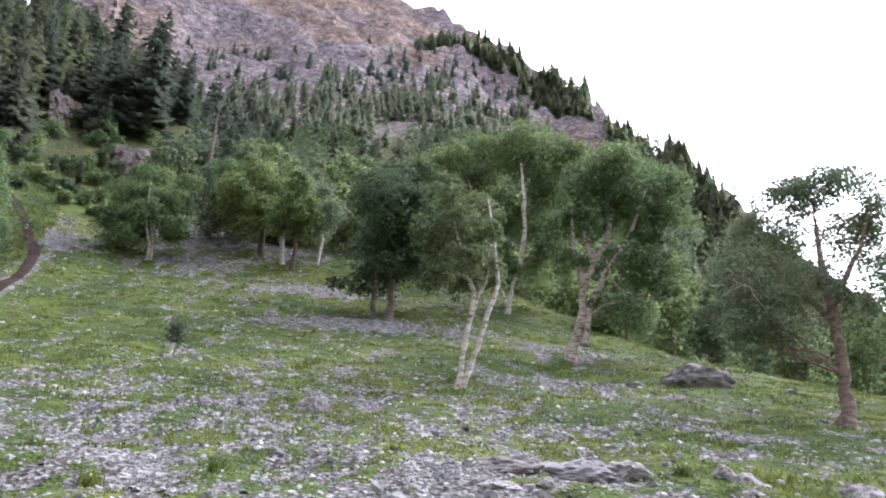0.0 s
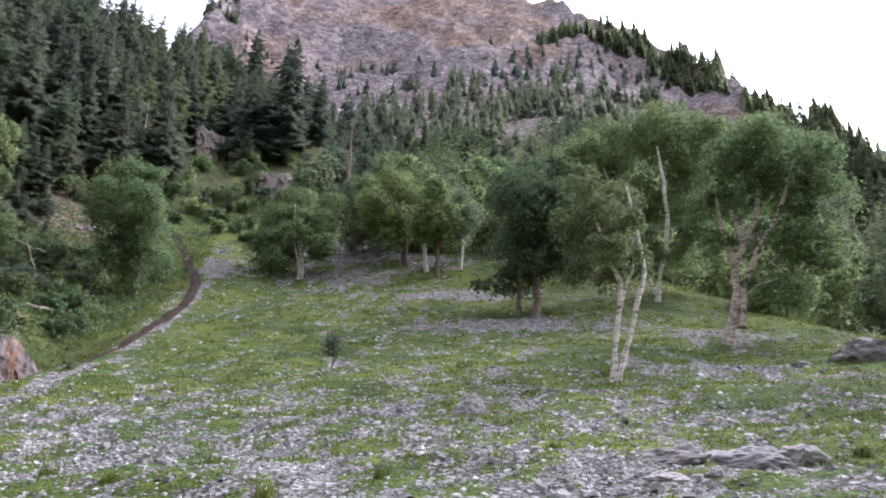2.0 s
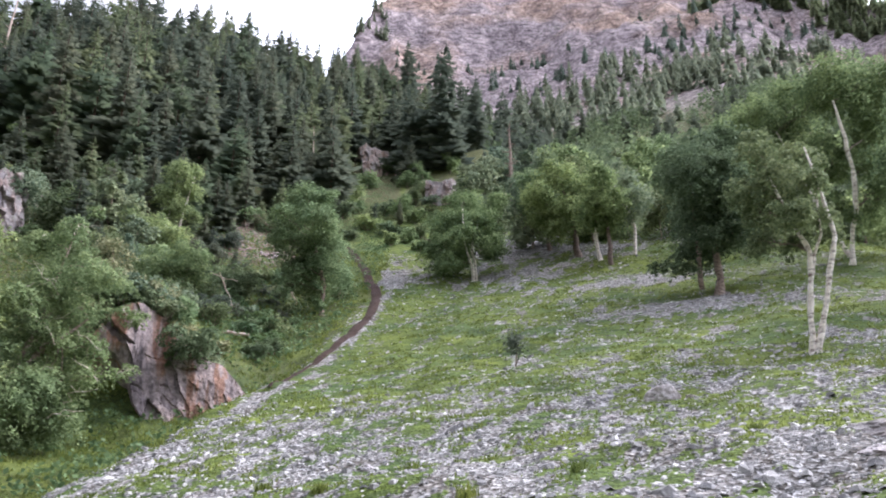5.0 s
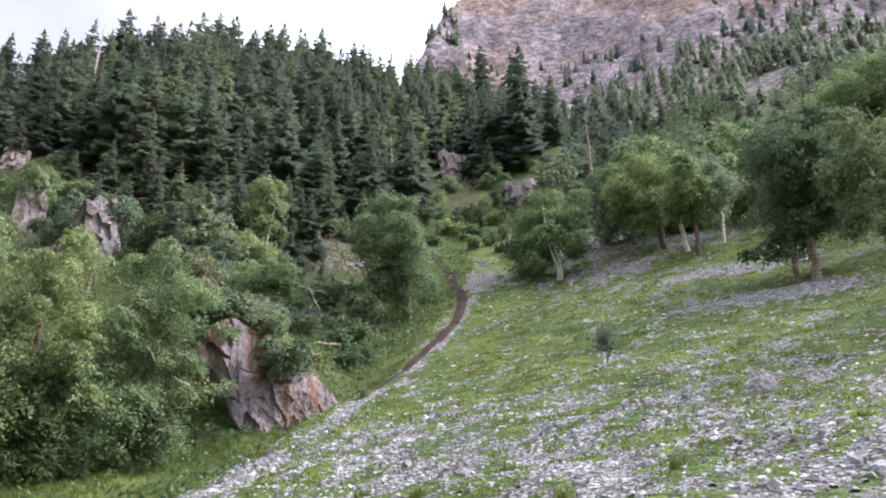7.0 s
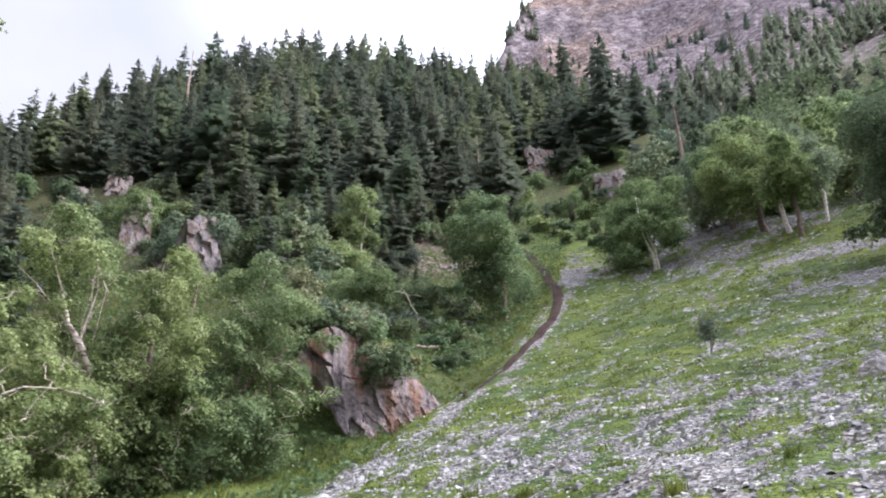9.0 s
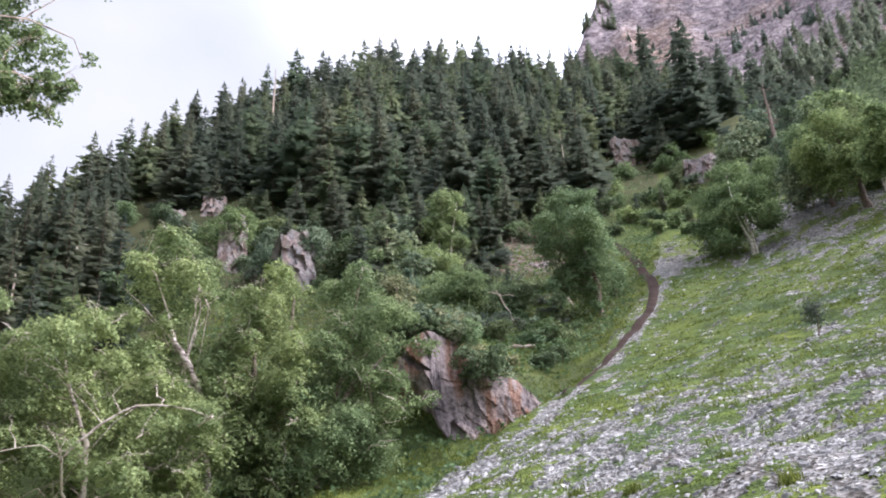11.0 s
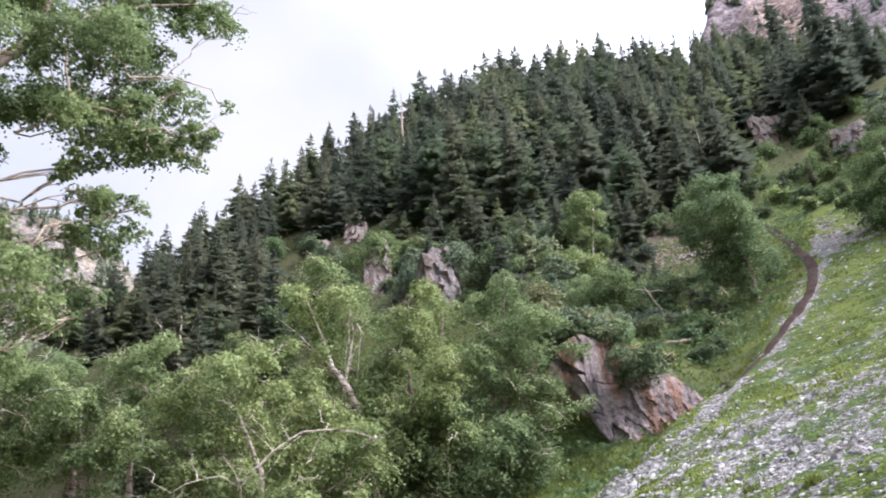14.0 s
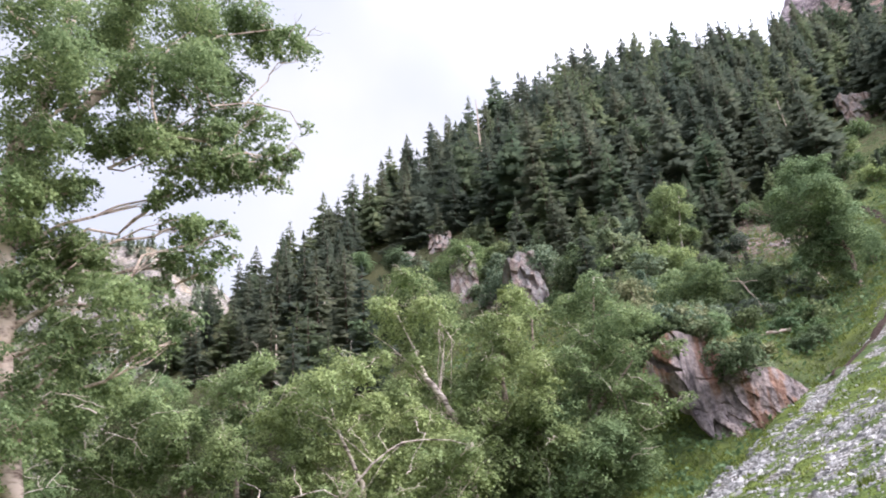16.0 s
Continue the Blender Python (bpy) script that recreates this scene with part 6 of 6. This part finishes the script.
# ---- the dirt path ----
def path_mesh(points, half, lift, seed, edge=0.25):
    pts = np.array([spot(a, d)[:2] for a, d in points])
    t = np.linspace(0, len(pts) - 1, 150)
    i = np.clip(t.astype(int), 0, len(pts) - 2)
    g = np.gradient(pts, axis=0)
    u = (t - i)[:, None]
    h = [2 * u ** 3 - 3 * u ** 2 + 1, u ** 3 - 2 * u ** 2 + u, -2 * u ** 3 + 3 * u ** 2, u ** 3 - u ** 2]
    c = h[0] * pts[i] + h[1] * g[i] + h[2] * pts[i + 1] + h[3] * g[i + 1]
    d = np.gradient(c, axis=0)
    d /= np.linalg.norm(d, axis=1)[:, None]
    side = np.stack([d[:, 1], -d[:, 0]], 1)
    rows = []
    n = 9
    for k in range(n):
        s = (2 * k / (n - 1) - 1)
        wid = half * np.interp(t, [0, len(pts) - 6, len(pts) - 1], [1, 1, 0.22]) * (1 + edge * fbm(t * 1.7, np.full_like(t, 3.0 + k * 0.2 + (5 if s > 0 else 0)), seed, 3))
        p = c + side * (s * wid)[:, None]
        z = ground(p[:, 0], p[:, 1]) + lift - 0.05 * abs(s) ** 3
        rows.append(np.column_stack([p, z]))
    v = np.stack(rows, 1)
    m_, q = v.shape[:2]
    a, b = np.meshgrid(np.arange(m_ - 1), np.arange(q - 1), indexing="ij")
    f_ = np.stack([a * q + b, a * q + b + 1, (a + 1) * q + b + 1, (a + 1) * q + b], -1).reshape(-1, 4)
    return mesh_of("path", v.reshape(-1, 3), f_, True)


def dirt_material():
    m, n, l, b = shader("trodden_dirt")
    geo = n.new("ShaderNodeNewGeometry")
    a, c = noise_node(n, l, 6, 7, 0.7, geo.outputs["Position"]), noise_node(n, l, 0.7, 3, 0.5, geo.outputs["Position"])
    base = ramp_node(n, l, a.outputs["Fac"], [(0.3, (0.022, 0.014, 0.011)), (0.55, (0.043, 0.029, 0.024)), (0.78, (0.085, 0.064, 0.056))])
    tone = ramp_node(n, l, c.outputs["Fac"], [(0.35, (0.85, 0.8, 0.8)), (0.65, (1.2, 1.15, 1.12))])
    l.new(mix_node(n, l, 1.0, base, tone, "MULTIPLY"), b.inputs["Base Color"])
    b.inputs["Roughness"].default_value = 0.95
    b.inputs["Specular IOR Level"].default_value = 0.05
    bump_node(n, l, a.outputs["Fac"], b, 0.7, 0.05)
    return m


PATH = [(-28.6, 76), (-27.9, 71), (-27.2, 65.5), (-26.5, 58.5), (-26.9, 51), (-28.1, 45.5), (-30.2, 38.7), (-32.1, 34.3), (-33.2, 31.0)]
trail = part("path", path_mesh(PATH, 0.36, 0.06, 5), dirt_material())
tagged(trail, "narrow trodden dirt path curving up beside the scree", "path", kind="structure")

# ---- far woods on the mountain ----
def conifer_clump(rng, x, y, z, h, quads=56):
    """A distant spruce of few ragged boughs."""
    t = rng.uniform(0.02, 0.94, quads) ** 0.85
    a = rng.uniform(0, 2 * np.pi, quads)
    r = h * 0.23 * (1 - t) ** 0.8 + 0.15
    d = np.stack([np.cos(a), np.sin(a), np.zeros(quads)], 1)
    s = np.stack([-d[:, 1], d[:, 0], np.zeros(quads)], 1)
    c = np.array([x, y, z]) + np.stack([np.zeros(quads), np.zeros(quads), t * h], 1)
    w = (0.42 * r + 0.12)[:, None] * rng.uniform(0.6, 1.2, (quads, 1))
    out = r[:, None] * rng.uniform(0.7, 1.25, (quads, 1))
    drop = np.array([0, 0, 1.0]) * out * 0.45
    return np.stack([c + [0, 0, 0.06 * h], c + d * out * 0.7 + s * w - drop * 0.7, c + d * out - drop * 1.5, c + d * out * 0.7 - s * w - drop * 0.7], 1).reshape(-1, 3)


def leafy_clump(rng, x, y, z, h, quads=130):
    """A distant broad-leaved tree, ragged in outline."""
    d = rng.normal(0, 1, (quads, 3))
    d /= np.linalg.norm(d, axis=1)[:, None]
    c = np.array([x, y, z + 0.55 * h]) + d * np.array([0.42, 0.42, 0.42]) * h * rng.uniform(0.4, 1, (quads, 1))
    v, _ = leaf_quads(c, (0.13 if quads < 50 else 0.10) * h, rng, d, 0.4, 1.2)
    return v


def far_wood(name, label, count, pick, maker, low, high, material, seed):
    rng = np.random.default_rng(seed)
    out, n, guard = [], 0, 0
    while n < count and guard < count * 60:
        guard += 1
        az, d = pick(rng)
        x, y, z = spot(az, d)
        if value_noise(x / 28, y / 28, seed) + rng.uniform(-0.3, 0.3) < 0:
            continue
        n += 1
        out.append(maker(rng, x, y, z - 0.5, rng.uniform(low, high)))
    v = np.concatenate(out)
    ob = part(name, mesh_of(name, v, np.arange(len(v)).reshape(-1, 4)), material)
    return tagged(ob, label, "woods", kind="stuff")


far_wood("spruce_wood", "dense spruce wood on the mountain's lower slope", 560, lambda r: (r.uniform(-24, 22), r.uniform(350, 585)), conifer_clump, 13, 22, NEEDLE_FAR_HAZE, 131)
far_wood("cliff_spruce_wood", "scattered small spruces clinging to the bare cliff", 120, lambda r: (r.uniform(-27, 6), r.uniform(590, 700)), conifer_clump, 9, 18, NEEDLE_FAR_HAZE, 132)
far_wood("birch_wood", "mixed birch wood below the mountain spruces", 1050, lambda r: (r.uniform(-20, 36), r.uniform(115, 380)), lambda *a: leafy_clump(*a, 95), 8, 12.5, LEAF_DEEP, 133)
far_wood("cliff_scrub", "low dark scrub dotted over the mountain rock", 3400, lambda r: (r.uniform(-30, 16), r.uniform(440, 800)), lambda *a: leafy_clump(*a, 10), 1.4, 4.0, NEEDLE_FAR_HAZE, 138)
far_wood("ridge_spruce_wood", "line of conifers on the mountain's falling ridge", 380, lambda r: (lambda a: (a, 759 - 9.2 * max(a - 2.2, 0) - 0.25 * max(a - 2.2, 0) ** 2 - r.uniform(-4, 60)))(r.uniform(-3, 27)), lambda *a: conifer_clump(*a, 110), 13, 25, NEEDLE_RIDGE_HAZE, 134)
far_wood("shoulder_spruce_wood", "spruces along the left shoulder of the mountain", 60, lambda r: (r.uniform(-30, -26.4), r.uniform(640, 800)), conifer_clump, 12, 22, NEEDLE_FAR_HAZE, 135)
far_wood("valley_spruce_wood", "hazy spruce wood on the far valley side", 900, lambda r: (r.uniform(-95, -66), r.uniform(420, 1000)), conifer_clump, 14, 24, NEEDLE_FAR_HAZE, 136)

# ---- the sapling and the tufts ----
sapling = thing("pine_sapling", stand(-17.1, 28.8), "small lone conifer sapling with a bare lower stem", "sapling")
stem_v = tubes([[(np.array([0.02 * k, 0, 0.2 * k - 0.1]), 0.03 * (1 - 0.12 * k)) for k in range(7)]], 6)
part("trunk", mesh_of("trunk", *stem_v, True), BARK_SPRUCE, sapling)
rng = np.random.default_rng(141)
q_ = rng.normal(0, 1, (380, 3)) * [0.17, 0.17, 0.20] + [-0.02, 0, 0.80]
part("crown", mesh_of("crown", *leaf_quads(q_, 0.05, rng, None, 0.1, 4.0)), NEEDLE, sapling)


def blades(rng, centres, height, spread, per, width):
    """Narrow bent grass blades round each centre, on the ground."""
    n = len(centres) * per
    c = np.repeat(centres, per, axis=0) + np.column_stack([rng.normal(0, spread, (n, 2)), np.zeros(n)])
    c[:, 2] = ground(c[:, 0], c[:, 1]) - 0.01
    a = rng.uniform(0, 2 * np.pi, n)
    h = np.repeat(height, per) * rng.uniform(0.5, 1.15, n)
    d = np.column_stack([np.cos(a), np.sin(a), np.zeros(n)])
    bend = np.column_stack([rng.normal(0, 0.4, (n, 2)) * h[:, None], h])
    w = (width * rng.uniform(0.6, 1.3, n))[:, None]
    return np.stack([c - d * w, c + d * w, c + bend * 0.6 + d * w * 0.7, c + bend], 1).reshape(-1, 3)


def tuft(label, az, d, seed, size=0.3):
    rng = np.random.default_rng(seed)
    x, y, z = spot(az, d)
    v = blades(rng, np.array([[x, y, z]]), np.array([size]), size * 0.35, 160, 0.008 + 0.012 * size) - [x, y, z]
    ob = part("grass_tuft", mesh_of("tuft", v, np.arange(len(v)).reshape(-1, 4)), GRASS)
    ob.matrix_basis = pose(x, y, z)
    return tagged(ob, label, "grass tuft", "grass tufts")


tuft("rounded grass tussock on the scree", -23.8, 13.2, 151, 0.20)
tuft("spreading green tussock between the stones", -20.5, 10.6, 152, 0.16)
tuft("green tussock between the scree stones", -13.5, 11.0, 153, 0.15)
tuft("bright green tussock between the stones", -29.5, 12.0, 154, 0.15)
tuft("green tussock at the scree's lower end", -33.0, 13.4, 155, 0.14)
tuft("tall grass tussock in the turf", -2.5, 12.0, 156, 0.15)
tuft("bright grass tussock beside the slabs", 15.5, 11.9, 157, 0.15)

# ---- grass ----
PATH_XY = np.array([spot(a, d)[:2] for a, d in PATH])[::-1]


def off_path(x, y, gap=0.5):
    """True where the trodden path does not run."""
    on = (y > PATH_XY[0, 1]) & (y < PATH_XY[-1, 1])
    return ~(on & (np.abs(x - np.interp(y, PATH_XY[:, 1], PATH_XY[:, 0])) < gap))


def scatter(rng, n, az0, az1, r0, r1, power=1.0):
    u = rng.random(n)
    r = (r0 ** power + u * (r1 ** power - r0 ** power)) ** (1 / power)
    a = np.radians(rng.uniform(az0, az1, n))
    return r * np.sin(a), r * np.cos(a)


rng = np.random.default_rng(161)
x_, y_ = scatter(rng, 66000, -60, 33, 1.5, 75, 1.0)
keep = rng.random(len(x_)) < np.clip(turf(x_, y_) * 1.8 - 0.62, 0, 1)
keep &= off_path(x_, y_)
x_, y_ = x_[keep], y_[keep]
r_ = np.hypot(x_, y_)
lush_ = np.clip(0.65 + 1.5 * value_noise(x_ / 0.9, y_ / 0.6, 45) + 0.6 * value_noise(x_ / 3.5, y_ / 2.5, 46), 0.25, 1.7)
tall_ = (0.060 + 0.0015 * r_) * lush_ * np.where(x_ < scree_edge(y_) - 0.5, 2.0, 1.0)
v = blades(rng, np.column_stack([x_, y_, np.zeros_like(x_)]), tall_, 0.09, 6, 0.011 + 0.0004 * np.repeat(r_, 6))
tagged(part("meadow_grass", mesh_of("grass", v, np.arange(len(v)).reshape(-1, 4)), GRASS), "short bright green grass growing between scree stones", "grass", kind="stuff")

x_, y_ = scatter(rng, 21000, -58, -22, 24, 118, 1.0)
ok_ = (x_ < scree_edge(y_) - 1.2) & (rng.random(len(x_)) < np.where(np.hypot(x_, y_) < 42, 0.45, 1.0) + value_noise(x_ / 3, y_ / 3, 9))
x_, y_ = x_[ok_], y_[ok_]
z_ = ground(x_, y_)
c_ = np.repeat(np.column_stack([x_, y_, z_ + 0.15]), 4, axis=0) + rng.normal(0, 0.22, (4 * len(x_), 3)) * [1, 1, 0.45]
v, f_ = leaf_quads(c_, 0.14, rng, None, 0.7, 1.4)
tagged(part("herb_growth", mesh_of("herbs", v, f_), HERB), "leafy green herbs covering the scrubby bank", "herbs", kind="stuff")

# ---- scree ----
def stone_shapes(n, seed):
    """Flat angular stones of few faces, one unit across."""
    out = []
    rng = np.random.default_rng(seed)
    for i in range(n):
        k = int(rng.integers(4, 7))
        a = np.arange(k) * 2 * np.pi / k + rng.uniform(-0.35, 0.35, k)
        rad = rng.uniform(0.36, 0.62, k)
        h = rng.uniform(0.09, 0.27)
        low = np.column_stack([1.05 * rad * np.cos(a), 0.8 * rad * np.sin(a), np.full(k, -0.12)])
        top_ = np.column_stack([0.72 * rad * np.cos(a) + 0.05, 0.6 * rad * np.sin(a), h * rng.uniform(0.7, 1.2, k)])
        tris = []
        for j in range(k):
            q = (j + 1) % k
            tris += [(j, q, k + q), (j, k + q, k + j)]
        tris += [(k, k + j, k + j + 1) for j in range(1, k - 1)]
        out.append((np.concatenate([low, top_]), np.array(tris)))
    return out


SHAPES = stone_shapes(12, 171)


def stone_cover(x, y):
    r = np.hypot(x, y)
    return np.clip(1.12 - turf(x, y) * 1.1 - 0.12 * ease((x - 1) / 8), 0.26 - 0.17 * ease((x + 2) / 8) - 0.10 * ease((r - 14) / 20), 1)


rng = np.random.default_rng(172)
xa, ya = scatter(rng, 70000, -56, 33, 1.5, 26, 1.3)
xb, yb = scatter(rng, 125000, -50, 33, 14, 74, 1.15)
xc, yc = scatter(rng, 16000, -50, 33, 6, 16, 1.2)
x_, y_ = np.concatenate([xa, xb, xc]), np.concatenate([ya, yb, yc])
ok_ = (rng.random(len(x_)) < stone_cover(x_, y_) ** 1.3) & (x_ > scree_edge(y_) - 0.8) & off_path(x_, y_)
x_, y_ = x_[ok_], y_[ok_]
r_ = np.hypot(x_, y_)
size_ = (0.040 + 0.0014 * r_) * np.exp(rng.normal(0, 0.52, len(x_)))
size_ = np.minimum(size_, 0.30)
nearest = np.argsort(r_ - 40 * (size_ > 0.11) + 100 * (r_ < 7.6))[:290]
single = np.zeros(len(x_), bool)
single[nearest] = True
z_ = ground(x_, y_)
turn_ = rng.uniform(0, 2 * np.pi, len(x_))
kind_ = rng.integers(0, 12, len(x_))
tip_ = rng.normal(0, 0.22, (len(x_), 2))
verts, faces, base = [], [], 0
for k in range(12):
    idx = np.nonzero((kind_ == k) & ~single)[0]
    vv, tris = SHAPES[k]
    c, s = np.cos(turn_[idx])[:, None], np.sin(turn_[idx])[:, None]
    px, py, pz = vv[:, 0][None], vv[:, 1][None], vv[:, 2][None]
    X = (c * px - s * py)
    Y = (s * px + c * py)
    Z = pz + tip_[idx, :1] * X + (tip_[idx, 1:] + 0.3) * Y
    P = np.stack([X, Y, Z], -1) * size_[idx][:, None, None] + np.stack([x_[idx], y_[idx], z_[idx]], -1)[:, None]
    verts.append(P.reshape(-1, 3))
    faces.append((base + np.arange(len(idx))[:, None, None] * len(vv) + tris[None]).reshape(-1, 3))
    base += len(idx) * len(vv)
scree = part("scree", mesh_of("scree", np.concatenate(verts), np.concatenate(faces)), STONE)
tagged(scree, "loose grey and white angular scree stones", "scree", kind="stuff")
shape_meshes = []
for k in range(12):
    me = mesh_of("stone", *SHAPES[k])
    me.materials.append(STONE)
    shape_meshes.append(me)
for i in nearest:
    ob = new("stone", shape_meshes[kind_[i]])
    ob.parent = GROUND_OB
    ob.matrix_basis = Matrix.Translation((x_[i], y_[i], z_[i])) @ Euler((math.atan(tip_[i, 1] + 0.3), -math.atan(tip_[i, 0]), turn_[i])).to_matrix().to_4x4() @ Matrix.Scale(size_[i], 4)
